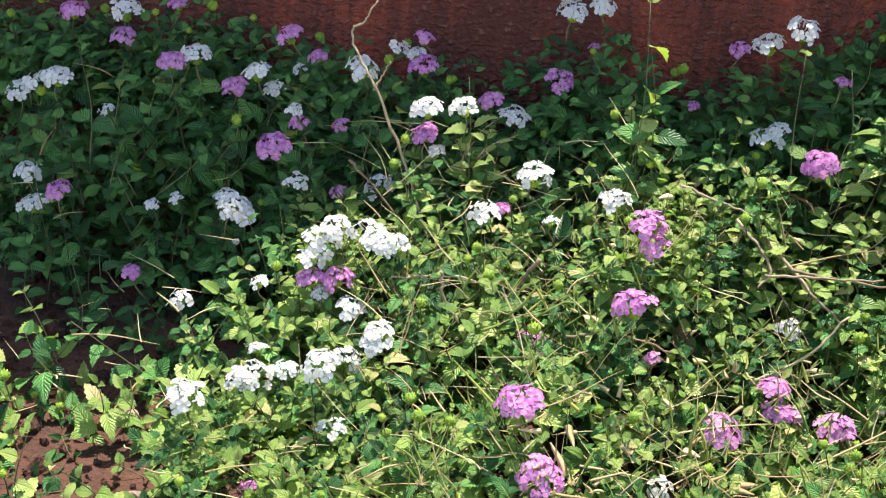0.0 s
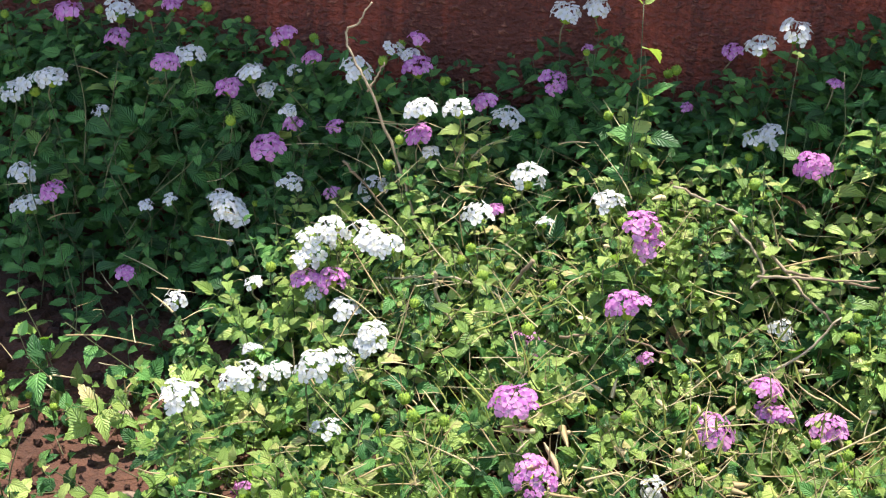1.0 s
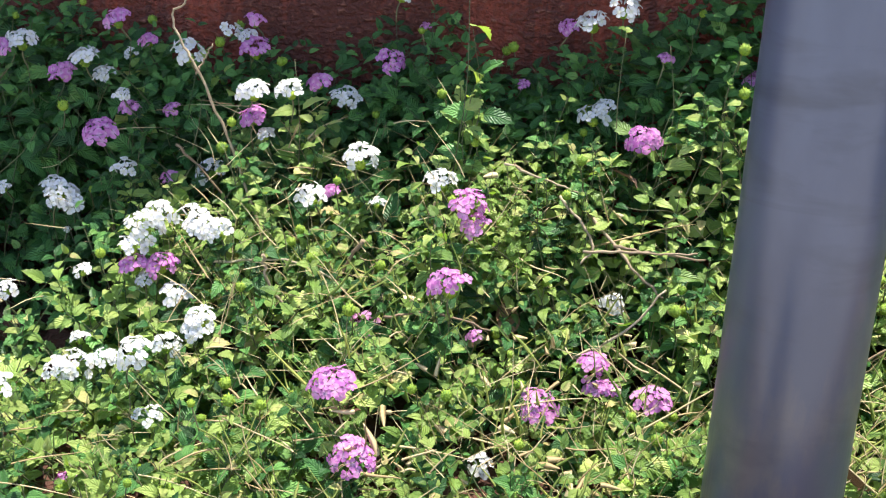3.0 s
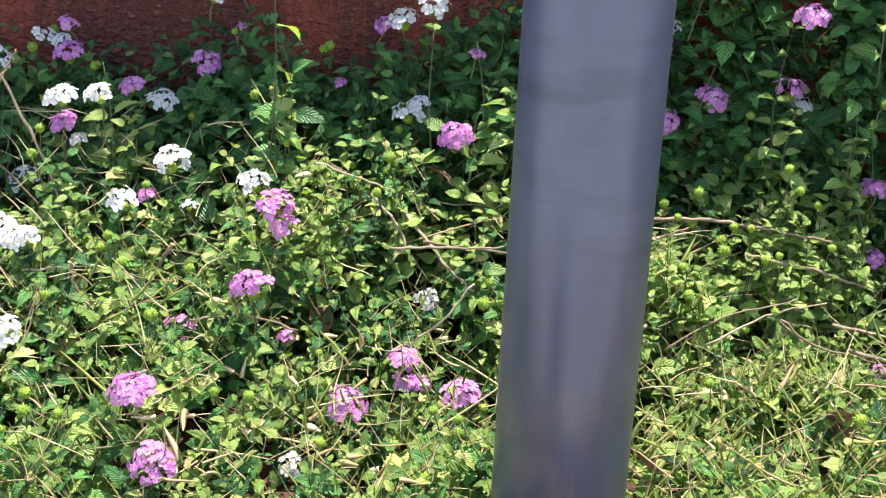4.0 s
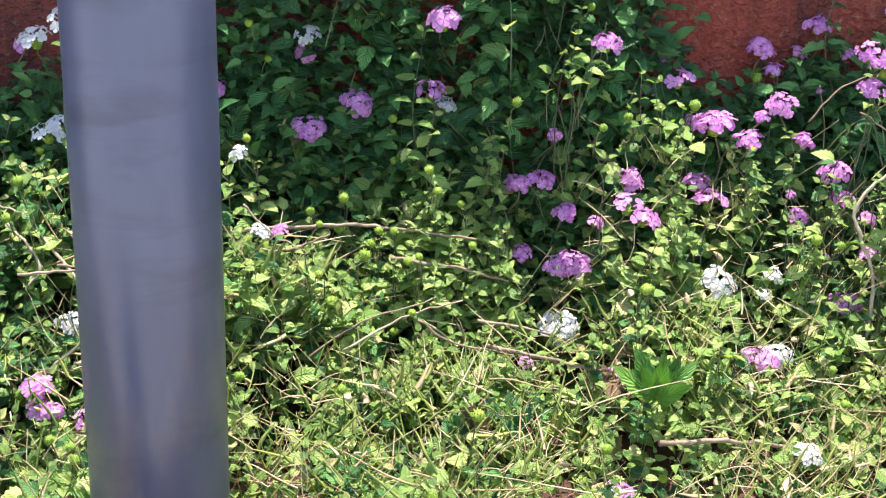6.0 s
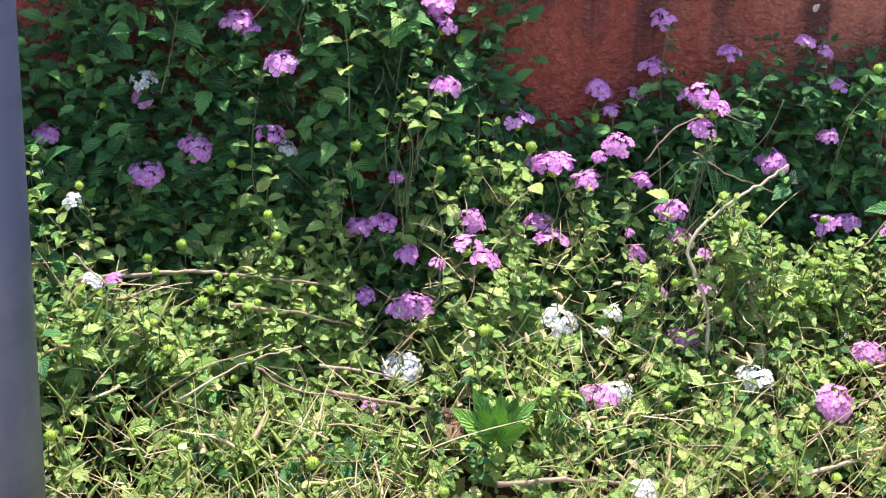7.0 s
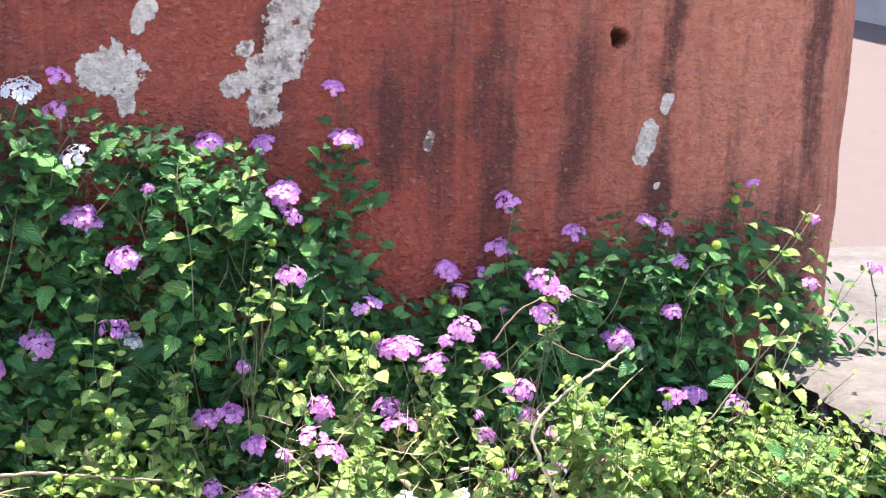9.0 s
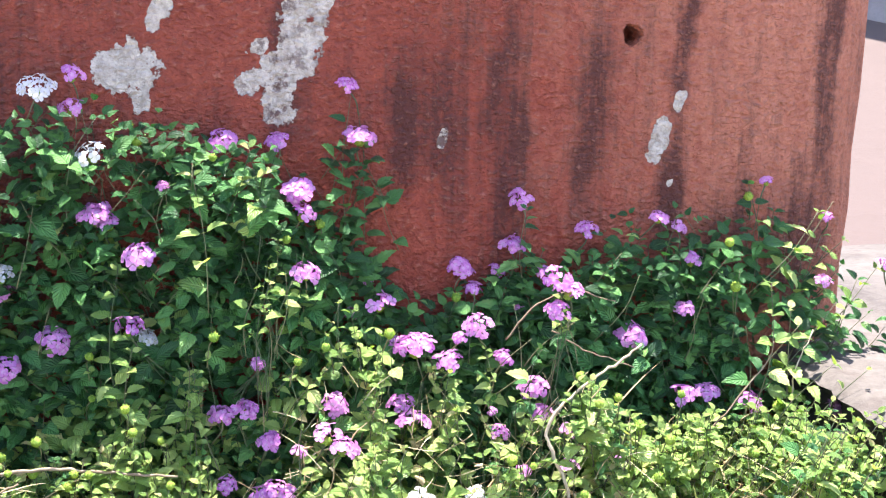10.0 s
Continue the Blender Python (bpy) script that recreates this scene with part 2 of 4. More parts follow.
def concrete_material(name, dark, light, stain):
    n = Nodes(name)
    c = n.coords()
    big, fine = n.noise(c, 9.0, 6.0, 0.65), n.noise(c, 80.0, 5.0, 0.7)
    col = n.mix(n.ramp(n.math("ADD", n.math("MULTIPLY", big, 0.6), n.math("MULTIPLY", fine, 0.4)), (0.32, 0.0), (0.62, 1.0)), dark, light)
    col = n.mix(n.ramp(n.noise(c, 16.0, 6.0, 0.7), (0.56, 0.0), (0.70, 0.8)), col, stain)
    n.finish(col, 0.85)
    n.bump(n.math("ADD", big, fine), 0.7, 0.004)
    return n.mat


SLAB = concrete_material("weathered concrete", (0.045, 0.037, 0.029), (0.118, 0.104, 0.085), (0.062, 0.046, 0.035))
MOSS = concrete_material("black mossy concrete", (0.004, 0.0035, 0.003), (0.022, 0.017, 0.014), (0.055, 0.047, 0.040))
CREAM = concrete_material("cream paving", (0.079, 0.056, 0.045), (0.089, 0.063, 0.051), (0.075, 0.053, 0.043))
GREY = concrete_material("grey render", (0.26, 0.22, 0.20), (0.34, 0.29, 0.26), (0.22, 0.18, 0.16))


def pole_material():
    n = Nodes("grey painted steel")
    c = n.coords()
    big, fine = n.noise(n.coords((9.0, 9.0, 4.0)), 1.0, 5.0), n.noise(c, 150.0, 3.0)
    col = n.mix(n.ramp(big, (0.40, 0.0), (0.60, 1.0)), (0.058, 0.068, 0.112), (0.086, 0.100, 0.156))
    rust = n.ramp(n.noise(n.coords((22.0, 22.0, 7.0)), 1.0, 6.0, 0.65), (0.47, 0.0), (0.60, 0.75))
    xyz = n.add("SeparateXYZ")
    n.put(xyz.inputs[0], c)
    low = n.math("SUBTRACT", 1.0, n.math("MULTIPLY", xyz.outputs[2], 2.4), clamp=True)
    col = n.mix(n.math("MULTIPLY", rust, low), col, (0.24, 0.185, 0.13))
    smudge = n.ramp(n.noise(n.coords((6.0, 6.0, 30.0)), 1.0, 5.0, 0.6, 0.5), (0.52, 0.0), (0.70, 0.6))
    col = n.mix(smudge, col, (0.035, 0.04, 0.062))
    n.finish(col, n.math("ADD", 0.24, n.math("MULTIPLY", big, 0.2)), metal=0.1, specular=0.7)
    n.bump(fine, 0.15, 0.0006)
    return n.mat


POLE = pole_material()

# ---- mesh tools ----
WALL_Y = 1.522


def mesh_of(name, bm, *materials):
    me = bpy.data.meshes.new(name)
    bm.to_mesh(me)
    bm.free()
    for m in materials:
        me.materials.append(m)
    return me


def part(name, data, material, parent, label="", m=None):
    """One mesh under a thing or under a part."""
    if isinstance(data, bmesh.types.BMesh):
        data = mesh_of(name, data, material)
    ob = new(name, data)
    ob.parent = parent
    if m is not None:
        ob.matrix_basis = m
    return tagged(ob, label) if label else ob


def smooth(bm):
    for f in bm.faces:
        f.smooth = True
    return bm


def tube(bm, points, radii, sides=5):
    """A tapered tube along points."""
    pts = [Vector(p) for p in points]
    rings = []
    for i, p in enumerate(pts):
        d = (pts[min(i + 1, len(pts) - 1)] - pts[max(i - 1, 0)]).normalized()
        a = d.orthogonal().normalized()
        if rings:
            a = (prev - d * prev.dot(d)).normalized()
        prev = a
        b = d.cross(a)
        rings.append([bm.verts.new(p + (a * math.cos(2 * math.pi * k / sides) + b * math.sin(2 * math.pi * k / sides)) * radii[i]) for k in range(sides)])
    for r0, r1 in zip(rings, rings[1:]):
        for k in range(sides):
            bm.faces.new((r0[k], r0[(k + 1) % sides], r1[(k + 1) % sides], r1[k])).smooth = True
    bm.faces.new(rings[-1])
    bm.faces.new(rings[0][::-1])
    return bm


def bend(points, steps):
    """A smooth line through points."""
    pts = [Vector(p) for p in points]
    if len(pts) == 2:
        return [pts[0].lerp(pts[1], i / steps) for i in range(steps + 1)]
    out = []
    ext = [pts[0] * 2 - pts[1]] + pts + [pts[-1] * 2 - pts[-2]]
    for i in range(len(pts) - 1):
        p0, p1, p2, p3 = ext[i:i + 4]
        for k in range(steps):
            t = k / steps
            out.append(0.5 * (2 * p1 + (p2 - p0) * t + (2 * p0 - 5 * p1 + 4 * p2 - p3) * t * t + (3 * p1 - p0 - 3 * p2 + p3) * t ** 3))
    return out + [pts[-1]]


def block(bm, x0, x1, y0, y1, z0, z1, bevel=0.0):
    made = bmesh.ops.create_cube(bm, size=1, matrix=Matrix.Translation(((x0 + x1) / 2, (y0 + y1) / 2, (z0 + z1) / 2)) @ Matrix.Diagonal((x1 - x0, y1 - y0, z1 - z0, 1)))
    if bevel:
        edges = list({e for v in made["verts"] for e in v.link_edges})
        bmesh.ops.bevel(bm, geom=edges, offset=bevel, segments=2, affect="EDGES", profile=0.6)
    return bm


# ---- ground ----


def ground_z(x, y):
    z = 0.125 + 0.16 * min(max(y - 1.1, 0.0), 0.42)
    if y < 1.05:
        z -= min(1.05 - y, 1.0) * 0.05
    if -1.5 < x < 2.2 and 0.7 < y < 1.8:
        z += 0.012 * noise.noise(Vector((x * 9, y * 9, 0))) + 0.006 * noise.noise(Vector((x * 31, y * 31, 3)))
    return z


def ground():
    bm = bmesh.new()
    xs = [-400, -60, -10, -3] + [-1.5 + 0.025 * i for i in range(149)] + [3, 10, 60, 400]
    ys = [-400, -60, -10, -2, 0, 0.5] + [0.7 + 0.025 * i for i in range(45)] + [2.5, 6, 12, 60, 400]
    grid = [[bm.verts.new((x, y, ground_z(x, y) if y < 2 else ground_z(x, 2.0) - 0.1)) for x in xs] for y in ys]
    for a, b in zip(grid, grid[1:]):
        for i in range(len(xs) - 1):
            bm.faces.new((a[i], a[i + 1], b[i + 1], b[i])).smooth = True
    tagged(new("ground", mesh_of("ground", bm, SOIL)), "reddish brown crumbly bare garden soil", "ground", kind="structure")


ground()
# unseen pale slab, added to bounce sunlight onto wall and plants
BOUNCE_PAVING = plain_material("bounce paving", (0.25, 0.238, 0.218), (0.37, 0.352, 0.325), 8, 0.85, 0.5, 0.003)
tagged(new("pavement", mesh_of("pavement", block(bmesh.new(), -9, 9, -9, 0.96, 0.02, 0.140, 0.012), BOUNCE_PAVING)), "unseen pale concrete path added in front of the bed to bounce light", "pavement", kind="structure")



def clods():
    rnd = random.Random(5)
    bm = bmesh.new()
    for _ in range(1500):
        x, y = rnd.uniform(-0.85, 0.15), rnd.uniform(0.95, 1.5)
        if x > -0.3 and rnd.random() < 0.7:
            continue
        r = rnd.choice((0.002, 0.003, 0.004, 0.006, 0.010)) * rnd.uniform(0.7, 1.3)
        m = pose(x, y, ground_z(x, y) + r * 0.35, rnd.uniform(0, 360), rnd.uniform(0, 360), 0) @ Matrix.Diagonal((r, r * rnd.uniform(0.7, 1.1), r * rnd.uniform(0.6, 0.9), 1))
        made = bmesh.ops.create_icosphere(bm, subdivisions=1, radius=1, matrix=m)
        for v in made["verts"]:
            v.co += Vector((rnd.uniform(-1, 1), rnd.uniform(-1, 1), rnd.uniform(-1, 1))) * r * 0.25
    tagged(new("soil_clods", mesh_of("soil_clods", bm, SOIL)), "loose crumbs and clods of dry red soil", "soil", kind="stuff")


clods()

# ---- wall ----
HOLE = (1.073, 0.757, 0.0115)
WALL_END = 0.83


def wall_line(z):
    """The plan of the wall's face at height z, from west to east, round the corner to the back."""
    lean = 0.064 + 0.03 * (z - 0.45)
    pts = [(-3.0, WALL_Y), (-1.0, WALL_Y), (1.2, WALL_Y)]
    for k in range(1, 8):
        a = radians(90 * k / 7)
        pts.append((1.2 + (0.135 + lean) * math.sin(a), WALL_Y + 0.12 * (1 - math.cos(a))))
    pts.append((1.345 + lean, 1.76))
    return pts


# heights of the unseen wall top, set by where its shadow should fall
SHADE_STEPS = [(-3.0, 2.1), (-0.26, 1.45), (-0.13, 1.2), (0.05, 1.0), (0.52, WALL_END)]


def wall_top(x):
    return [top for x0, top in SHADE_STEPS if x >= x0][-1]


def wall():
    bm = bmesh.new()
    z0 = 0.0
    cx, cz, r = HOLE
    # front face in panels; the panel with the weep hole has a ring of faces round it
    stops = [x for x, top in SHADE_STEPS] + [cx - 0.05, cx + 0.05, 1.2]
    for a, b in zip(stops, stops[1:]):
        top = wall_top((a + b) / 2)
        if abs((a + b) / 2 - cx) < 0.01:
            lo, hi = cz - 0.05, cz + 0.05
            for u, v in ((z0, lo), (hi, top)):
                bm.faces.new([bm.verts.new((px, WALL_Y, pz)) for px, pz in ((a, u), (b, u), (b, v), (a, v))])
            n = 24
            ring = []
            for k in range(n):
                t = 2 * math.pi * k / n + math.pi / 4
                c, s = math.cos(t), math.sin(t)
                q = 0.05 / max(abs(c), abs(s))
                rr = r * (1 + 0.10 * math.sin(3 * t + 1) + 0.06 * math.sin(7 * t))
                ring.append([bm.verts.new((cx + c * q, WALL_Y, cz + s * q)), bm.verts.new((cx + c * rr, WALL_Y, cz + s * rr * 1.08)),
                             bm.verts.new((cx + c * rr * 0.9, WALL_Y + 0.006, cz + s * rr * 0.9)), bm.verts.new((cx + c * rr * 0.85, WALL_Y + 0.12, cz + s * rr * 0.85))])
            for k in range(n):
                p, q = ring[k], ring[(k + 1) % n]
                for i in range(3):
                    bm.faces.new((p[i], q[i], q[i + 1], p[i + 1])).smooth = i > 0
            bm.faces.new([p[3] for p in ring])
        else:
            bm.faces.new([bm.verts.new((px, WALL_Y, pz)) for px, pz in ((a, z0), (b, z0), (b, top), (a, top))])
        # top and back of the panel
        bm.faces.new([bm.verts.new((px, py, top)) for px, py in ((a, WALL_Y), (b, WALL_Y), (b, 1.76), (a, 1.76))])
        bm.faces.new([bm.verts.new((px, 1.76, pz)) for px, pz in ((b, z0), (a, z0), (a, top), (b, top))])
    for (_, hi), (x, lo) in zip(SHADE_STEPS, SHADE_STEPS[1:]):
        bm.faces.new([bm.verts.new((x, py, pz)) for py, pz in ((WALL_Y, lo), (1.76, lo), (1.76, hi), (WALL_Y, hi))])
    # the rounded, outward-leaning corner
    rows = []
    for k in range(13):
        z = z0 + (WALL_END - z0) * k / 12
        rows.append([bm.verts.new((x + (0.002 * math.sin(z * 37 + x * 9) if x > 1.2 else 0), y, z)) for x, y in wall_line(z)[2:]])
    for a, b in zip(rows, rows[1:]):
        for i in range(len(a) - 1):
            bm.faces.new((a[i], a[i + 1], b[i + 1], b[i])).smooth = True
    bm.faces.new([bm.verts.new(p) for p in ((1.345 - 0.005, 1.76, 0), (1.2, 1.76, 0), (1.2, 1.76, WALL_END), (1.345 + 0.0754, 1.76, WALL_END))])
    bmesh.ops.remove_doubles(bm, verts=bm.verts, dist=0.0004)
    bm.faces.new([bm.verts.new((x, y, WALL_END)) for x, y in wall_line(WALL_END)[2:] + [(1.2, 1.76)]])
    bmesh.ops.recalc_face_normals(bm, faces=bm.faces)
    tagged(new("wall_garden", mesh_of("wall_garden", bm, WALL)), "old red painted plaster wall, mould-streaked and peeling", "wall", kind="structure")


wall()


def ledge():
    """The concrete ledge beside the wall's end: a rough pale top on a black, mossy face."""
    root = tagged(new("concrete_ledge"), "weathered pale concrete ledge with a black mossy face", "ledge", kind="structure")
    rnd = random.Random(3)
    bm = bmesh.new()
    xs = [1.262 + 0.02 * i for i in range(90)]
    ys = [0.75 + 0.015 * i for i in range(93)]
    grid = []
    for y in ys:
        row = []
        for i, x in enumerate(xs):
            w = 0.014 * noise.noise(Vector((y * 14, 2, 0))) + 0.006 * noise.noise(Vector((y * 60, 4, 0))) if i == 0 else 0.0
            z = 0.400 + 0.004 * noise.noise(Vector((x * 20, y * 20, 0))) - (0.012 if i == 0 else 0.0)
            row.append(bm.verts.new((x + w, y, z)))
        grid.append(row)
    for a, b in zip(grid, grid[1:]):
        for i in range(len(xs) - 1):
            bm.faces.new((a[i], a[i + 1], b[i + 1], b[i])).smooth = True
    part("ledge_top", bm, SLAB, root)
    bm = bmesh.new()
    rows = []
    for k in range(25):
        z = 0.386 - 0.015 * k
        rows.append([bm.verts.new((1.267 + 0.014 * noise.noise(Vector((y * 14, 2, 0))) + (0.006 * noise.noise(Vector((y * 60, 4, 0))) if k == 0 else 0.03 * noise.noise(Vector((y * 18, z * 18, 1))) + 0.012 * noise.noise(Vector((y * 70, z * 70, 1))) + 0.012), y, z)) for y in ys])
    for a, b in zip(rows, rows[1:]):
        for i in range(len(ys) - 1):
            bm.faces.new((a[i + 1], a[i], b[i], b[i + 1])).smooth = True
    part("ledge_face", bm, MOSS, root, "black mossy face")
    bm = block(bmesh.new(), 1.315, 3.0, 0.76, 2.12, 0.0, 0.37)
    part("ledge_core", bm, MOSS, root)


ledge()


def distance():
    """The sunlit cream ramp and the shaded building seen past the end of the wall."""
    bm = bmesh.new()
    corners = [(1.0, 2.135, 0.36), (9.0, 2.135, 0.36), (9.0, 8.0, 1.235), (1.0, 8.0, 1.235)]
    top = [bm.verts.new(c) for c in corners]
    low = [bm.verts.new((x, y, -0.1)) for x, y, z in corners]
    bm.faces.new(top)
    for i in range(4):
        bm.faces.new((top[i], low[i], low[(i + 1) % 4], top[(i + 1) % 4]))
    bmesh.ops.recalc_face_normals(bm, faces=bm.faces)
    tagged(new("ramp", mesh_of("ramp", bm, CREAM)), "sunlit cream paved ramp rising behind the wall", "ramp", kind="structure")
    bm = block(bmesh.new(), 0.0, 5.0, 0.0, 2.5, 0.2, 4.0, 0.02)
    bmesh.ops.transform(bm, matrix=pose(3.146, 5.750, 0, 0, 0, -72), verts=bm.verts)
    tagged(new("building_far", mesh_of("building_far", bm, GREY)), "plain grey rendered building in shade beyond the ramp", "building", kind="structure")


distance()


def kerb_stones():
    """Low pale stones along the front of the bed."""
    rnd = random.Random(8)
    for k, (x0, x1) in enumerate(((0.74, 0.87), (0.88, 1.02), (1.03, 1.16), (1.17, 1.23))):
        bm = block(bmesh.new(), x0, x1, 1.06, 1.185, 0.06, 0.150 + 0.004 * rnd.uniform(-1, 1), 0.008)
        bmesh.ops.subdivide_edges(bm, edges=bm.edges[:], cuts=2, use_grid_fill=True)
        for v in bm.verts:
            v.co += Vector(noise.noise_vector(v.co * 40)) * 0.003
        tagged(new("edging_stone", mesh_of("edging_stone", smooth(bm), STONE)), "pale rough edging stone sunk in the soil", "stone", group="edging stones")


kerb_stones()


def pole():
    root = tagged(new("steel_pole"), "grey painted round steel pole standing in the bed", "pole")
    root.matrix_basis = pose(0.328, 1.074, 0.0)
    bm = bmesh.new()
    tube(bm, [(0, 0, 0.02), (0, 0, 0.5), (0, 0, 1.2), (0, 0, 2.6)], [0.0495, 0.05, 0.05, 0.0505], 64)
    part("shaft", bm, POLE, root)
    bm = bmesh.new()
    tube(bm, [(0, 0, 0.10), (0, 0, 0.128), (0, 0, 0.134)], [0.075, 0.073, 0.060], 32)
    part("footing", bm, SLAB, root, "small round concrete footing")
    bm = bmesh.new()
    tube(bm, [(0, 0, 2.6), (0, 0, 2.63)], [0.055, 0.045], 32)
    part("cap", bm, POLE, root)


pole()

# ---- lantana ----


def spline(xs, ys, x):
    return float(np.interp(x, xs, ys))


def rough_canopy(x, y):
    """The height of the foliage over the bed, in the large."""
    front = spline((1.0, 1.1, 1.2, 1.3, 1.36, 1.42, 1.48), (0.160, 0.198, 0.232, 0.290, 0.340, 0.402, 0.45), y)
    ridge = spline((-0.7, -0.5, -0.3, -0.13, 0.0, 0.1, 0.22, 0.32, 0.42, 0.5, 0.6, 0.7, 0.78, 0.85, 0.95, 1.1, 1.22, 1.32),
                   (0.50, 0.50, 0.48, 0.455, 0.455, 0.475, 0.53, 0.60, 0.66, 0.68, 0.66, 0.63, 0.52, 0.49, 0.54, 0.55, 0.54, 0.48), x)
    steep = math.exp(-((x - 0.50) / 0.17) ** 4)
    east = min(max((x - 0.84) / 0.12, 0.0), 1.0)
    late = max(steep, east)
    s = min(max((y - 1.33 - 0.112 * late) / (0.16 - 0.11 * late), 0.0), 1.0)
    front -= east * (max(front - 0.355, 0.0) * (1.0 - s) + 0.035 * math.exp(-((y - 1.435) / 0.018) ** 2))
    front += (0.345 - front) * 0.9 * min(max((x - 1.06) / 0.12, 0.0), 1.0) * min(max((1.43 - y) / 0.03, 0.0), 1.0)
    front -= 0.06 * steep * min(max((y - 1.25) / 0.1, 0.0), 1.0) * (1.0 - s)
    z = front + (ridge - 0.45) * s
    z += 0.050 * math.exp(-((x + 0.06) / 0.2) ** 2 - ((y - 1.24) / 0.10) ** 2)
    z -= 0.030 * math.exp(-((x - 0.42) / 0.2) ** 2 - ((y - 1.27) / 0.09) ** 2)
    return z


HEADS = []


def canopy(x, y):
    """The height of the foliage: the flower heads stand a little above it."""
    base = rough_canopy(x, y)
    if not len(HEADS):
        return base
    d2 = ((HEADS[:, 0] - x) / 0.045) ** 2 + ((HEADS[:, 1] - y) / 0.035) ** 2
    w = np.exp(-d2)
    near = float(w.sum())
    gap = 0.6 * noise.noise(Vector((x * 21, y * 25, 3.1))) + 0.55 * noise.noise(Vector((x * 46, y * 52, 7.7)))
    gap = min(max((-0.02 - gap) / 0.22, 0.0), 1.0) * max(1.0 - near, 0.0) * (0.7 if x > 0.68 else 1.0) * min(max((1.44 - y) / 0.05, 0.0), 1.0)
    return base + max(float((w * HEADS[:, 4]).sum() / (near + 0.25)), -0.022) - 0.085 * gap


def hides(p, reach):
    """Whether a leaf at p would lie over a flower head or close in front of it."""
    dx, dy, dz = p.x - HEADS[:, 0], p.y - HEADS[:, 1], p.z - HEADS[:, 2]
    r = HEADS[:, 3] + reach
    over = ((dx - 0.080 * dz) ** 2 + (dy - 0.157 * dz) ** 2 < r * r) & (dz > -0.002) & (dz < np.where(HEADS[:, 1] > 1.478, 0.035, np.where(HEADS[:, 1] > 1.44, 0.09, 0.17)))
    r = HEADS[:, 3] + reach * 0.35
    before = (np.abs(dx) < r) & (dy < 0.004) & (dy > -0.06) & (dz > -0.22 * dy - 0.6 * r) & (dz < -0.22 * dy + 0.025)
    return bool((over | before).any())


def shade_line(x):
    """How far from the front leaves take the sunlit colour: the wall shades what stands behind."""
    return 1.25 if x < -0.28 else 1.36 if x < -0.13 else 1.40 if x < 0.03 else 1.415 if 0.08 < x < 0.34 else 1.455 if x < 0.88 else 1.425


def growth(x, y):
    """How thick the plants stand: the soil is bare at the west end."""
    g = 1.0
    if x < -0.33 and y > 1.20:
        g = 0.10 + 0.9 * min(max((y - 1.34) / 0.06, 0.0), 1.0) if x > -0.55 else 0.06 + 0.8 * min(max((y - 1.40) / 0.06, 0), 1)
    if x < -0.3 and y < 1.22:
        g = 0.38
    if x > 1.19:
        g = 0.28 if y > 1.41 else 1.0
    return g


def leaf_mesh(k, material, width, curl, fold):
    """One ovate, pointed, saw-edged leaf, 1 long, its stalk at the origin and its tip along +y."""
    bm = bmesh.new()
    uv = bm.loops.layers.uv.new("UVMap")
    rows = 11
    at = {}
    line = []
    for i in range(rows + 1):
        v = i / rows
        w = width * v ** 0.50 * (1.0 - v) ** 1.05 / 0.377
        w = 0.0 if i == rows else max(w, 0.02)
        tooth = 1.10 if i % 2 else 0.90
        z = -curl * v * v + 0.05 * math.sin(v * 3.1) + 0.015 * math.sin(v * 7 + k)
        row = []
        for u in (-1, 0, 1):
            if i == rows and u:
                row.append(None)
                continue
            side = w * tooth
            p = Vector((u * side * (1 - 0.12 * fold), 0.12 + (v + (0.022 if i % 2 and u else 0.0)) * 0.88, z + fold * side * abs(u) - 0.25 * side * side * abs(u) + 0.012 * (i % 2) * abs(u)))
            vert = bm.verts.new(p)
            at[vert] = (u * 1.0, v)
            row.append(vert)
        line.append(row)
    tip = line[-1][1]
    for a, b in zip(line, line[1:]):
        for j in (0, 1):
            bm.faces.new([a[j], a[j + 1]] + ([tip] if b is line[-1] else [b[j + 1], b[j]]))
    s0, s1 = bm.verts.new((-0.014, 0, 0)), bm.verts.new((0.014, 0, 0))
    at[s0], at[s1] = (0, 0), (0, 0)
    bm.faces.new((s0, s1, line[0][1]))
    for f in bm.faces:
        f.smooth = True
        for lo in f.loops:
            lo[uv].uv = at[lo.vert]
    return mesh_of("leaf", bm, material)


def leaf_set(material):
    return [leaf_mesh(k, material, w, c, f) for k, (w, c, f) in enumerate(((0.28, 0.20, 0.20), (0.25, 0.34, 0.34), (0.30, 0.12, 0.12), (0.26, 0.42, 0.18), (0.23, 0.06, 0.44)))]


LEAVES, LEAVES_SUN = leaf_set(LEAF), leaf_set(LEAF_SUN)


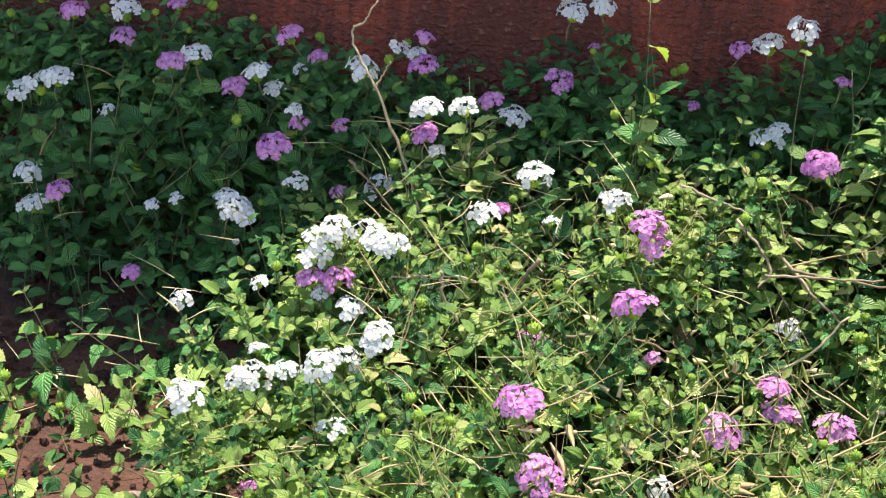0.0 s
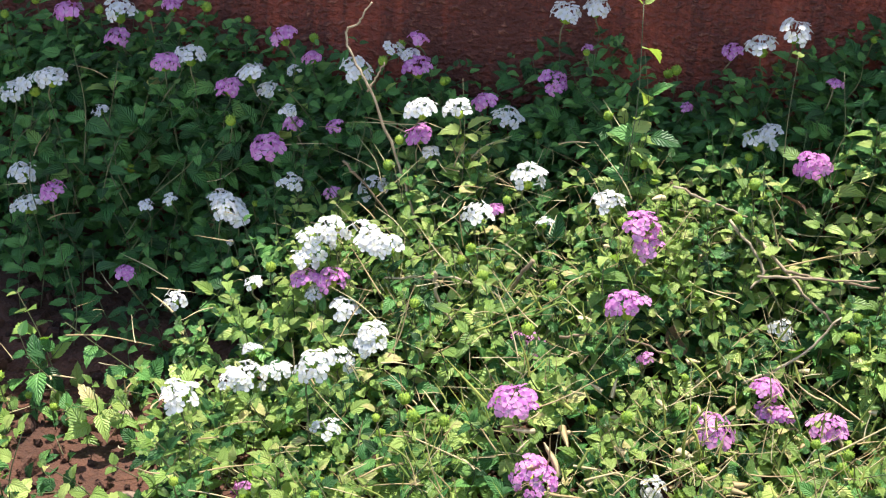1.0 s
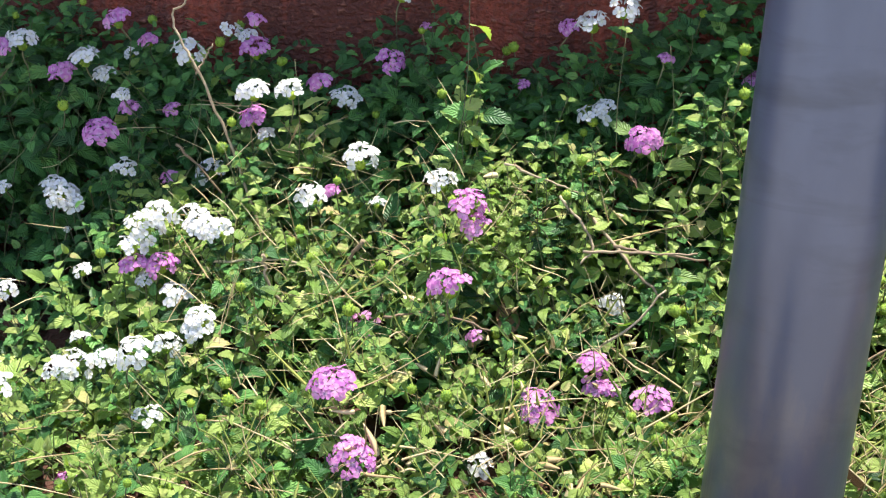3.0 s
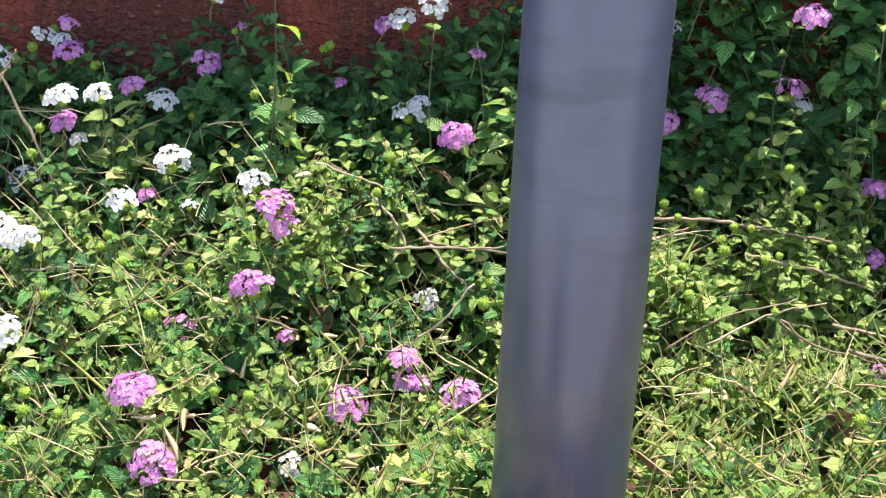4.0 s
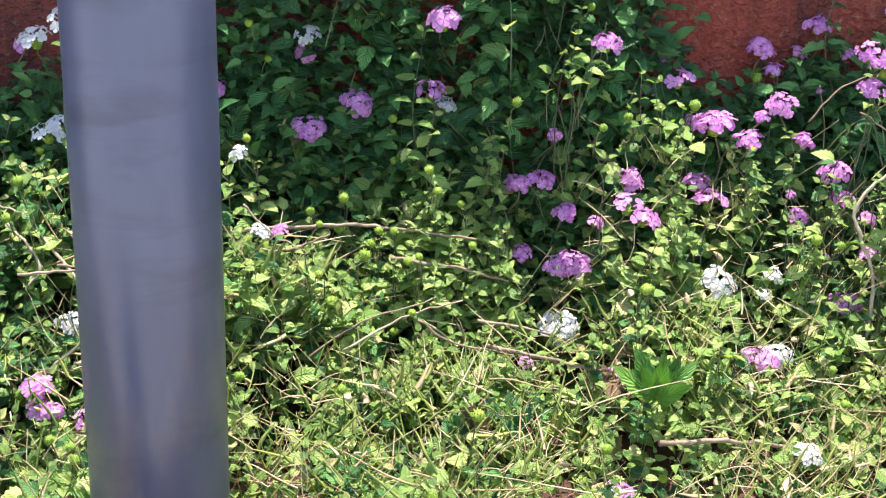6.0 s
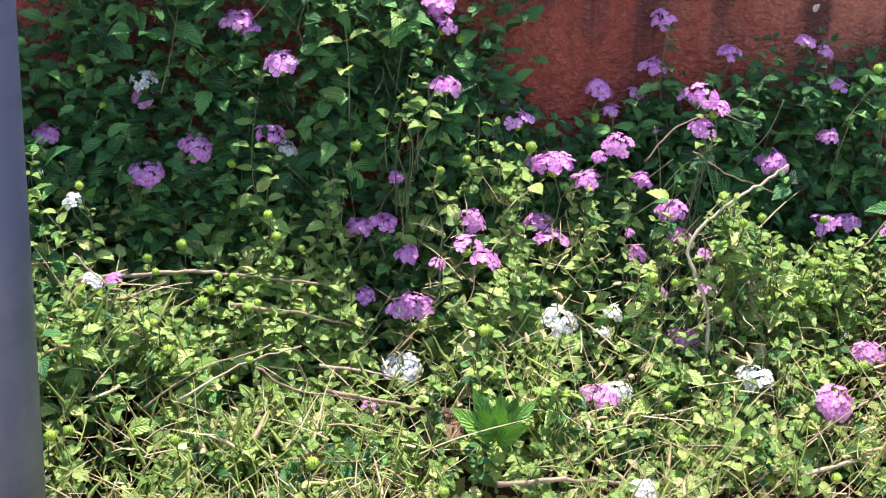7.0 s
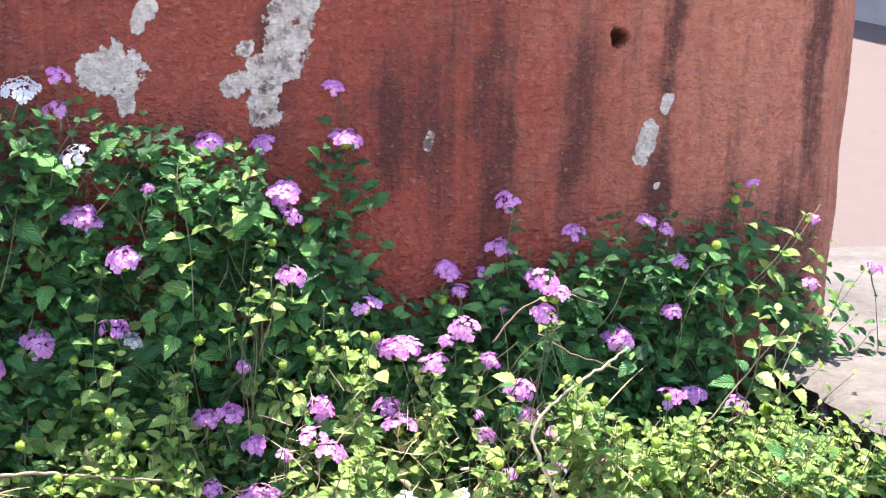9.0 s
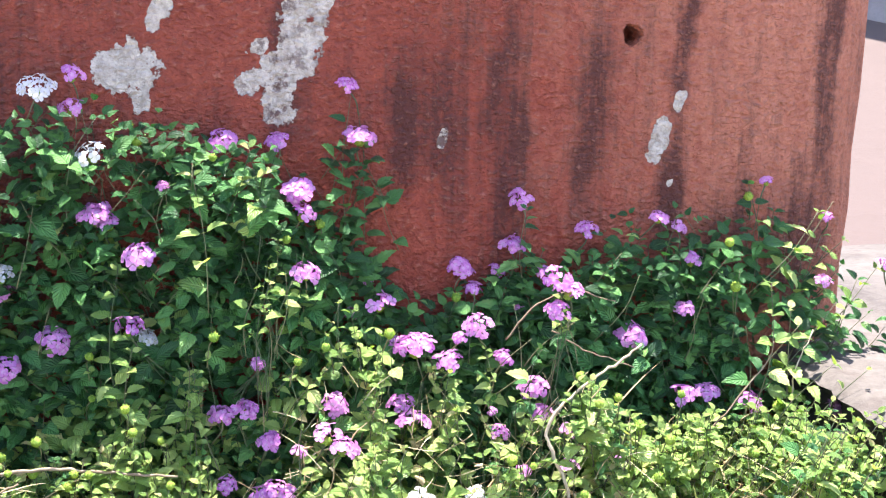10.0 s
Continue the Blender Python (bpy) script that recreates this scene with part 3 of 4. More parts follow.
def floret_mesh(k, material):
    """A flat five-lobed flower on a short tube, 1 wide, facing +z."""
    bm = bmesh.new()
    uv = bm.loops.layers.uv.new("UVMap")
    at = {}
    rnd = random.Random(k)
    centre = bm.verts.new((0, 0, -0.04))
    at[centre] = (0, 0)
    lobes = 5 if k % 3 else 4
    for i in range(lobes):
        a0 = 2 * math.pi * i / lobes + rnd.uniform(-0.12, 0.12)
        size, lift = rnd.uniform(0.85, 1.12), rnd.uniform(-0.10, 0.08)
        ring = []
        for da, r, z in ((-0.52, 0.26, 0.02), (-0.60, 0.43, 0.05), (-0.32, 0.55, 0.02), (0.0, 0.55, -0.01), (0.32, 0.55, 0.02), (0.60, 0.43, 0.05), (0.52, 0.26, 0.02)):
            a = a0 + da * 5 / lobes
            v = bm.verts.new((math.cos(a) * r * size, math.sin(a) * r * size, z + lift * r * 2))
            at[v] = (0, r)
            ring.append(v)
        for p, q in zip(ring, ring[1:]):
            bm.faces.new((centre, p, q))
    base = [bm.verts.new((0.07 * math.cos(t), 0.07 * math.sin(t), -0.75)) for t in (0, 2.1, 4.2)]
    rim = [bm.verts.new((0.10 * math.cos(t), 0.10 * math.sin(t), -0.03)) for t in (0, 2.1, 4.2)]
    for v in base + rim:
        at[v] = (0, 0.5)
    for i in range(3):
        bm.faces.new((base[i], base[(i + 1) % 3], rim[(i + 1) % 3], rim[i]))
    for f in bm.faces:
        f.smooth = True
        for lo in f.loops:
            lo[uv].uv = at[lo.vert]
    return mesh_of("floret", bm, material)


FLORETS = {"white": [floret_mesh(k, WHITE) for k in range(5)], "lilac": [floret_mesh(k, PURPLE) for k in range(5)]}


def spiky_ball(count, length, width, seed):
    """A ball of pointed bracts, 1 in radius."""
    rnd = random.Random(seed)
    bm = bmesh.new()
    bmesh.ops.create_icosphere(bm, subdivisions=2, radius=0.78)
    for i in range(count):
        z = 1 - 1.75 * (i + 0.5) / count
        a = i * 2.39996 + rnd.uniform(-0.2, 0.2)
        r = math.sqrt(max(1 - z * z, 0))
        d = Vector((r * math.cos(a), r * math.sin(a), z))
        side = d.orthogonal().normalized()
        side = Matrix.Rotation(rnd.uniform(0, 6.28), 3, d) @ side
        other = d.cross(side)
        tip = d * length * rnd.uniform(0.85, 1.15) + Vector((0, 0, 0.18))
        vs = [bm.verts.new(d * 0.70 + side * width), bm.verts.new(d * 0.70 + other * width), bm.verts.new(d * 0.70 - side * width), bm.verts.new(d * 0.70 - other * width)]
        t = bm.verts.new(tip)
        for p, q in zip(vs, vs[1:] + vs[:1]):
            bm.faces.new((p, q, t))
    return bm


SEED_HEADS = [mesh_of("seed_head", smooth(spiky_ball(n, le, w, s)), BRACT) for n, le, w, s in ((44, 0.92, 0.17, 1), (38, 0.98, 0.18, 2), (50, 0.88, 0.15, 3))]
CALYX = mesh_of("calyx", smooth(spiky_ball(14, 1.0, 0.22, 4)), BRACT)
RND = random.Random(21)


def frame_of(y, up):
    """A turn whose y axis is y and whose z axis lies near up."""
    y = y.normalized()
    x = y.cross(up)
    x = x.normalized() if x.length > 1e-4 else y.orthogonal().normalized()
    return Matrix((x, y, x.cross(y))).transposed()


class Bush:
    """One lantana plant: stems, leaves, flower heads and seed heads."""

    def __init__(self, x0, x1, label):
        self.x0, self.x1 = x0, x1
        cx = (max(x0, -0.8) + min(x1, 1.4)) / 2
        self.root = tagged(new("lantana_bush"), label, "flowering shrub", group="lantana bushes")
        self.at = Vector((cx, 1.40, ground_z(cx, 1.40)))
        self.root.matrix_basis = Matrix.Translation(self.at)
        self.stems, self.leaves, self.heads = bmesh.new(), [], []

    def shoot(self, tip, length, size, sunny, lean=None, nodes=None, bare=0.0, flat=0.75):
        """A stem that ends at tip, with pairs of leaves; bare: the leafless length below the tip."""
        tip = Vector(tip)
        lean = lean if lean is not None else Vector((RND.uniform(-0.9, 0.9), RND.uniform(-0.2, 0.9), -1.0)).normalized()
        foot = tip + lean * length
        floor = ground_z(foot.x, foot.y) - 0.01
        if foot.z < floor:
            foot.z = floor
        foot.y = min(foot.y, WALL_Y - 0.012)
        sag = Vector((RND.uniform(-0.25, 0.25), RND.uniform(-0.2, 0.2), 0)) * length * 0.5
        mid = foot.lerp(tip, 0.5) + sag
        mid.y = min(mid.y, WALL_Y - 0.012)
        line = bend([foot, mid, tip], 4)
        r = 0.0006 + 0.0016 * length
        if tip.y < 1.44 or nodes or RND.random() < 0.12:
            tube(self.stems, line, [r * (1.0 - 0.55 * i / (len(line) - 1)) for i in range(len(line))], 4)
        total = (tip - foot).length
        n = nodes or max(2, int((total - bare) / (size * 0.62)))
        turn = RND.uniform(0, 3.14)
        for k in range(n):
            f = 1.0 - (bare + (total - bare) * (k + 0.15) / n) / max(total, 1e-3)
            if f < 0.02:
                continue
            q = f * (len(line) - 1)
            i = min(int(q), len(line) - 2)
            at = line[i].lerp(line[i + 1], q - i)
            axis = (line[i + 1] - line[i]).normalized()
            grow = min(1.0, 0.42 + 0.26 * k + (0.2 if bare else 0.0))
            turn += 1.57 + RND.uniform(-0.35, 0.35)
            for s in (0, math.pi):
                if RND.random() < 0.06:
                    continue
                a = turn + s
                side = axis.orthogonal().normalized()
                out = Matrix.Rotation(a, 3, axis) @ side
                rise = 0.55 if k == 0 else RND.uniform(-0.15, 0.4)
                d = (out + axis * rise + Vector((0, -0.18, 0.05))).normalized()
                up = Vector((RND.uniform(-0.45, 0.45), -flat + RND.uniform(-0.45, 0.45), 1.0))
                m = frame_of(d, up).to_4x4()
                m.translation = at
                le = size * grow * RND.uniform(0.78, 1.2)
                end = at + d * le
                if end.y > WALL_Y - 0.006 or at.y > WALL_Y - 0.006 or (POLE_AT - Vector((end.x, end.y))).length < 0.058 or (POLE_AT - Vector((at.x, at.y))).length < 0.058:
                    continue
                if (at.y < 1.484 or at.z > 0.55) and hides(at + d * le * 0.6, le * 0.30):
                    continue
                self.leaves.append((m @ Matrix.Diagonal((le, le, le, 1)), sunny))

    def fill(self):
        """Shoots all over the plant's stretch of the bed."""
        x0, x1 = max(self.x0, -0.85), min(self.x1, 1.36)
        count = int((x1 - x0) * 0.56 / 0.00034)
        for _ in range(count):
            x = RND.uniform(x0, x1)
            y = 0.98 + 0.53 * RND.random() ** 0.72
            if RND.random() > growth(x, y) or (x > 1.262 and y < 1.46):
                continue
            if (POLE_AT - Vector((x, y))).length < 0.07 or (x > 0.7 and y < 1.19):
                continue
            z = canopy(x, y) + (RND.gauss(-0.004, 0.010) if RND.random() < 0.62 else -RND.uniform(0.02, 0.12 + 0.5 * max(y - 1.3, 0)))
            y = min(y + RND.gauss(0, 0.008), WALL_Y - 0.012)
            z = max(z, ground_z(x, y) + 0.015)
            if hides(Vector((x, y, z)), 0.0):
                continue
            low = y < (1.30 if x < 0.3 else 1.36)
            if not low and y < 1.44 and RND.random() < 0.3:
                continue
            if low and x > 0.34 and RND.random() < (0.25 if x < 0.70 else 0.22):
                continue
            line = shade_line(x)
            # leaf colour follows where the sun falls
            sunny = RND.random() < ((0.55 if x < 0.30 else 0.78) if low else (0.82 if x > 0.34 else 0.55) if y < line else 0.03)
            size = RND.uniform(0.020, 0.037) if low and x < 0.3 else RND.choice((0.012, 0.016, 0.020, 0.027)) if low else RND.uniform(0.019, 0.034) if y < line else RND.uniform(0.024, 0.038)
            self.shoot((x, y, z), RND.uniform(0.05, 0.12), size, sunny)
            if RND.random() < (0.125 if not low else 0.14 if x < 0.35 else 0.09):
                self.seed(Vector((x, y, z)), low)

    def skin(self):
        """Short young shoots on top of the canopy, mostly in the painted sunlit leaf colour."""
        x0, x1 = max(self.x0, -0.3), min(self.x1, 1.23)
        for _ in range(int(max(x1 - x0, 0) * 0.40 / 0.00062)):
            x = RND.uniform(x0, x1)
            y = RND.uniform(1.06, shade_line(x) + 0.01)
            if y < 1.3 and x > -0.12 and RND.random() < 0.3:
                continue
            if RND.random() > growth(x, y) or (POLE_AT - Vector((x, y))).length < 0.07 or (x > 0.7 and y < 1.19):
                continue
            z = canopy(x, y) + RND.uniform(-0.008, 0.012)
            self.shoot((x, y, z), RND.uniform(0.025, 0.05), RND.uniform(0.014, 0.026), RND.random() < (0.75 if x < 0.5 else 0.9), nodes=3, flat=0.5)
        # upright shoots that stand out from the steep face of the growth
        x0 = max(self.x0, 0.0)
        for _ in range(int(max(x1 - x0, 0) * 820)):
            x, y = RND.uniform(x0, x1), RND.uniform(1.29, 1.445)
            if x < 0.45 and RND.random() < 0.6:
                continue
            if x > 0.52 and RND.random() < 0.5:
                y = RND.uniform(1.375, 1.452)
            if (POLE_AT - Vector((x, y))).length < 0.09:
                continue
            tip = Vector((x, y - 0.020, canopy(x, y) + RND.uniform(0.0, 0.030)))
            if hides(tip, 0.010):
                continue
            self.shoot(tip, RND.uniform(0.06, 0.10), RND.uniform(0.018, 0.031), RND.random() < (0.7 if x < 0.5 else 0.92), Vector((RND.uniform(-0.2, 0.2), RND.uniform(-0.05, 0.25), -1.0)), 4, flat=0.45)
            if RND.random() < 0.11:
                self.seed(tip, False)

    def ledge_side(self):
        """Shoots crowding against the face of the ledge, mostly in the painted sunlit leaf colour."""
        for _ in range(230):
            x, y = RND.uniform(1.12, 1.268), RND.uniform(1.20, 1.42)
            tip = Vector((x, y, 0.285 + 0.10 * RND.random() + 0.03 * (1.42 - y) / 0.2))
            if not hides(tip, 0.006):
                self.shoot(tip, RND.uniform(0.05, 0.10), RND.uniform(0.015, 0.027), RND.random() < 0.8, Vector((RND.uniform(-0.6, 0.1), RND.uniform(-0.2, 0.3), -1.0)), 4, flat=0.5)

    def back(self):
        """The dense, shaded growth against the wall."""
        x0, x1 = max(self.x0, -0.85), min(self.x1, 1.30)
        for _ in range(int((x1 - x0) * 0.40 / 0.00018)):
            x, y = RND.uniform(x0, x1), RND.uniform(1.450, 1.513)
            hedge = 0.34 < x < 0.78
            if not hedge and RND.random() < (0.4 if x < 0.8 else 0.1):
                continue
            top = rough_canopy(x, 1.50) - (-0.012 if hedge else 0.015)
            z = ground_z(x, y) + 0.03 + RND.random() ** 0.8 * (top - ground_z(x, y) - 0.03)
            if RND.random() > growth(x, y) * (0.5 if x > 1.2 else 1.0):
                continue
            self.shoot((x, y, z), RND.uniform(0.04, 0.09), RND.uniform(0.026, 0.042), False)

    def seed(self, at, low):
        if hides(at + Vector((0, 0, 0.02)), 0.008):
            return
        h = RND.uniform(0.008, 0.024)
        top = at + Vector((RND.uniform(-0.01, 0.01), -RND.uniform(0.0, 0.012), h))
        tube(self.stems, [at - Vector((0, 0, 0.01)), at.lerp(top, 0.6) + Vector((RND.uniform(-0.003, 0.003), 0, 0)), top], [0.0007, 0.0006, 0.0007], 4)
        r = RND.uniform(0.0040, 0.0070)
        ob = part("seed_head", RND.choice(SEED_HEADS), None, self.root,
                  m=Matrix.Translation(top - self.at) @ pose(0, 0, 0, RND.uniform(-25, 25), RND.uniform(-25, 25), RND.uniform(0, 360)) @ Matrix.Diagonal((r, r, r, 1)))

    def flowers(self, colour, places):
        for x, y, z, mm in places:
            white = colour == "white"
            r = mm * 0.001 * (1.0 if white else 1.08)
            at = Vector((x, y, z))
            tilt = Vector((RND.uniform(-0.35, 0.35), -0.50 + RND.uniform(-0.35, 0.25), 1.0)).normalized()
            foot = at - tilt * r * 0.75
            low = foot + Vector((RND.uniform(-0.012, 0.012), RND.uniform(-0.002, 0.02), -RND.uniform(0.014, 0.030)))
            low.y = min(low.y, WALL_Y - 0.012)
            tube(self.stems, bend([low, low.lerp(foot, 0.55) + Vector((RND.uniform(-0.004, 0.004), -0.003, 0)), foot], 3), [0.0009] * 7, 4)
            shade = shade_line(x)
            self.shoot(low, RND.uniform(0.09, 0.18), 0.027 if y > 1.36 else 0.022, y < shade + 0.03 and RND.random() < 0.85, Vector((RND.uniform(-0.18, 0.18), RND.uniform(-0.02, 0.25), -1.0)), 6, flat=0.5)
            for _ in range(3):
                tip = low + Vector((RND.gauss(0, 0.018), RND.uniform(-0.012, 0.02), -RND.uniform(0.004, 0.045)))
                tip.y = min(tip.y, WALL_Y - 0.012)
                self.shoot(tip, RND.uniform(0.05, 0.10), 0.026 if y > 1.36 else 0.020, y < shade and RND.random() < 0.55, nodes=5)
            turn = frame_of(tilt.orthogonal(), tilt).to_4x4()
            m = Matrix.Translation(foot - self.at) @ turn
            head = part("flower_head", CALYX, None, self.root, "", m @ Matrix.Diagonal((r * 0.34, r * 0.34, r * 0.34, 1)))
            tagged(head, "white flower head" if colour == "white" else "lilac flower head")
            size = min(0.0098, r * 0.60) * RND.uniform(0.90, 1.10)
            count = max(4, int((4.0 if white else 4.6) * (r / size) ** 2 * RND.uniform(0.85, 1.15)))
            flat, gap = RND.uniform(0.42, 0.70), RND.uniform(0, 6.28)
            inv = 1 / (r * 0.34)
            for i in range(count):
                t = (i + 0.4) / count
                polar = 1.36 * math.sqrt(t) * RND.uniform(0.93, 1.07)
                a = i * 2.39996 + RND.uniform(-0.2, 0.2)
                d = Vector((math.sin(polar) * math.cos(a), math.sin(polar) * math.sin(a), math.cos(polar)))
                dome = Vector((d.x * r * 0.82, d.y * r * 0.82, r * 0.30 + d.z * r * flat)) * RND.uniform(0.90, 1.10)
                if (t > 0.7 and math.cos(a - gap) > 0.93 and r > 0.012) or (t > 0.15 and RND.random() < 0.10):
                    continue
                face = (d + Vector((0, 0, 0.35)) + Vector((RND.gauss(0, 0.15), RND.gauss(0, 0.15), 0))).normalized()
                s = size * (0.75 if t < 0.08 and r > 0.012 else RND.uniform(0.88, 1.18))
                tr = frame_of(face.orthogonal(), face).to_4x4()
                tr.translation = dome * inv
                tr = tr @ pose(0, 0, 0, RND.uniform(-14, 14), RND.uniform(-14, 14), RND.uniform(0, 360)) @ Matrix.Diagonal((s * inv, s * inv, s * inv, 1))
                part("floret", RND.choice(FLORETS[colour]), None, head, m=tr)

    def grow(self, keep):
        """Builds the leaves: keep of them as parts of their own, the others joined."""
        shift = Matrix.Translation(-self.at)
        bmesh.ops.transform(self.stems, matrix=shift, verts=self.stems.verts)
        tagged(part("stem", self.stems, STEM, self.root), kind="stuff")
        # the leaves nearest to the front of the canopy become parts
        order = sorted(range(len(self.leaves)), key=lambda i: self.leaves[i][0].translation.y - self.leaves[i][0].translation.z + RND.uniform(0, 0.25))
        single, rest = set(order[:keep]), order[keep:]
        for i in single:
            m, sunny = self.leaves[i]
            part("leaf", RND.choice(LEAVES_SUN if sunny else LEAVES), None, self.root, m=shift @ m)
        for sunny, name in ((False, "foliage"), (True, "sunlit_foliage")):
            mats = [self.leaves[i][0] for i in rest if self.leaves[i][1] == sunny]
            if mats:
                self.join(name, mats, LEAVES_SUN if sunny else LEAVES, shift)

    def join(self, name, mats, kinds, shift):
        verts, faces, uvs, n = [], [], [], 0
        shapes = []
        for me in kinds:
            co = np.array([v.co[:] for v in me.vertices])
            shapes.append((co, [tuple(p.vertices) for p in me.polygons], [tuple(d.uv) for d in me.uv_layers[0].data]))
        for k, m in enumerate(mats):
            co, polys, uv = shapes[k % len(shapes)]
            mm = np.array(shift @ m)
            verts.append(co @ mm[:3, :3].T + mm[:3, 3])
            faces += [tuple(i + n for i in p) for p in polys]
            uvs += uv
            n += len(co)
        me = bpy.data.meshes.new(name)
        me.from_pydata(np.concatenate(verts).tolist(), [], faces)
        layer = me.uv_layers.new(name="UVMap")
        layer.data.foreach_set("uv", [c for p in uvs for c in p])
        me.polygons.foreach_set("use_smooth", [True] * len(me.polygons))
        me.materials.append(kinds[0].materials[0])
        tagged(part(name, me, None, self.root), kind="stuff")


POLE_AT = Vector((0.328, 1.074))


PLANTS = []


def lantana(x0, x1, label, whites, lilacs):
    PLANTS.append((x0, x1, label, whites, lilacs))


lantana(-0.90, -0.50, "sparse lantana bush with white and lilac heads over bare soil",
        [(-0.594, 1.380, 0.411, 18), (-0.572, 1.380, 0.421, 20), (-0.549, 1.380, 0.429, 17), (-0.515, 1.420, 0.390, 10), (-0.577, 1.370, 0.327, 16), (-0.569, 1.360, 0.297, 18)],
        [(-0.521, 1.324, 0.326, 16), (-0.568, 1.450, 0.492, 17), (-0.514, 1.460, 0.465, 16)])
lantana(-0.50, -0.37, "shaded lantana bush with white and lilac heads by the wall",
        [(-0.413, 1.420, 0.462, 19), (-0.508, 1.460, 0.496, 22), (-0.413, 1.370, 0.315, 9), (-0.438, 1.370, 0.307, 9)],
        [(-0.432, 1.403, 0.452, 15), (-0.423, 1.288, 0.261, 11), (-0.455, 1.470, 0.504, 12)])
lantana(-0.37, -0.27, "lantana bush thick with white flower heads",
        [(-0.350, 1.422, 0.450, 19), (-0.342, 1.348, 0.323, 19), (-0.282, 1.087, 0.233, 19), (-0.282, 1.364, 0.351, 14), (-0.369, 1.277, 0.242, 14), (-0.284, 1.263, 0.274, 10), (-0.317, 1.470, 0.446, 10), (-0.334, 1.440, 0.428, 14), (-0.299, 1.400, 0.415, 10), (-0.335, 1.350, 0.315, 16), (-0.353, 1.355, 0.330, 14), (-0.291, 1.100, 0.229, 13), (-0.346, 1.370, 0.277, 5)],
        [(-0.311, 1.368, 0.384, 18), (-0.371, 1.420, 0.431, 15), (-0.321, 1.437, 0.486, 15), (-0.297, 1.464, 0.462, 11), (-0.299, 1.420, 0.399, 12)])
lantana(-0.27, -0.18, "lantana bush with bright white heads in full sun",
        [(-0.228, 1.397, 0.466, 19), (-0.190, 1.142, 0.251, 19), (-0.208, 1.396, 0.348, 18), (-0.191, 1.264, 0.262, 18), (-0.228, 1.279, 0.319, 21), (-0.260, 1.189, 0.212, 20), (-0.213, 1.482, 0.479, 14), (-0.195, 1.480, 0.474, 12), (-0.268, 1.220, 0.226, 11), (-0.228, 1.270, 0.269, 11), (-0.214, 1.275, 0.334, 17), (-0.188, 1.290, 0.329, 18), (-0.236, 1.270, 0.304, 16), (-0.234, 1.190, 0.222, 14), (-0.272, 1.180, 0.213, 15)],
        [(-0.186, 1.472, 0.464, 18), (-0.209, 1.268, 0.287, 15), (-0.238, 1.269, 0.285, 15), (-0.247, 1.396, 0.335, 11), (-0.260, 1.430, 0.398, 10), (-0.184, 1.480, 0.490, 12), (-0.240, 1.120, 0.136, 11)])
lantana(-0.18, -0.05, "lantana bush with white heads around a dry stick",
        [(-0.089, 1.338, 0.348, 18), (-0.159, 1.380, 0.438, 19), (-0.082, 1.456, 0.425, 18), (-0.158, 1.219, 0.251, 18), (-0.176, 1.285, 0.325, 18), (-0.169, 1.139, 0.198, 14), (-0.124, 1.380, 0.440, 17), (-0.181, 1.210, 0.231, 15), (-0.163, 1.285, 0.322, 18), (-0.154, 1.220, 0.257, 16), (-0.151, 1.400, 0.389, 11)],
        [(-0.162, 1.390, 0.408, 15), (-0.104, 1.420, 0.441, 12), (-0.078, 1.380, 0.342, 10)])
lantana(-0.05, 0.08, "lantana bush with lilac heads and a tall leafy shoot",
        [(-0.043, 1.357, 0.384, 20), (0.032, 1.361, 0.370, 20), (-0.037, 1.480, 0.532, 20), (-0.005, 1.480, 0.538, 16), (-0.024, 1.340, 0.345, 9)],
        [(0.068, 1.296, 0.366, 20), (0.061, 1.214, 0.318, 20), (-0.015, 1.134, 0.248, 20), (0.009, 1.106, 0.200, 20), (-0.041, 1.472, 0.461, 18), (-0.024, 1.310, 0.234, 18), (0.076, 1.293, 0.347, 15), (-0.012, 1.500, 0.493, 7)])
lantana(0.08, 0.20, "lantana bush with white heads on tall stalks",
        [(0.157, 1.457, 0.519, 19), (0.191, 1.452, 0.534, 19), (0.169, 1.442, 0.428, 18), (0.106, 1.189, 0.162, 14), (0.178, 1.450, 0.434, 13)],
        [(0.151, 1.204, 0.218, 20), (0.193, 1.258, 0.243, 15), (0.135, 1.508, 0.503, 11), (0.096, 1.480, 0.445, 7), (0.195, 1.250, 0.222, 11), (0.084, 1.260, 0.252, 8)])
lantana(0.20, 0.36, "lantana bush behind the steel pole with few flowers",
        [(0.206, 1.331, 0.271, 14), (0.354, 1.420, 0.413, 11)],
        [(0.246, 1.240, 0.220, 18), (0.218, 1.412, 0.415, 18), (0.235, 1.460, 0.486, 9), (0.209, 1.245, 0.224, 10), (0.324, 1.470, 0.470, 15)])
lantana(0.36, 0.50, "tall dark green lantana bush climbing the wall",
        [(0.383, 1.330, 0.361, 10), (0.460, 1.484, 0.705, 22), (0.419, 1.478, 0.521, 16)],
        [(0.398, 1.340, 0.359, 9), (0.418, 1.490, 0.502, 15), (0.421, 1.453, 0.435, 18), (0.470, 1.463, 0.457, 18), (0.488, 1.494, 0.682, 13), (0.493, 1.494, 0.715, 13)])
lantana(0.50, 0.62, "tall lantana bush with lilac heads in front of the wall",
        [(0.556, 1.470, 0.455, 13), (0.557, 1.490, 0.449, 12), (0.506, 1.484, 0.639, 19)],
        [(0.540, 1.455, 0.472, 16), (0.575, 1.480, 0.605, 7), (0.521, 1.480, 0.570, 12), (0.550, 1.453, 0.543, 18), (0.510, 1.481, 0.580, 18)])
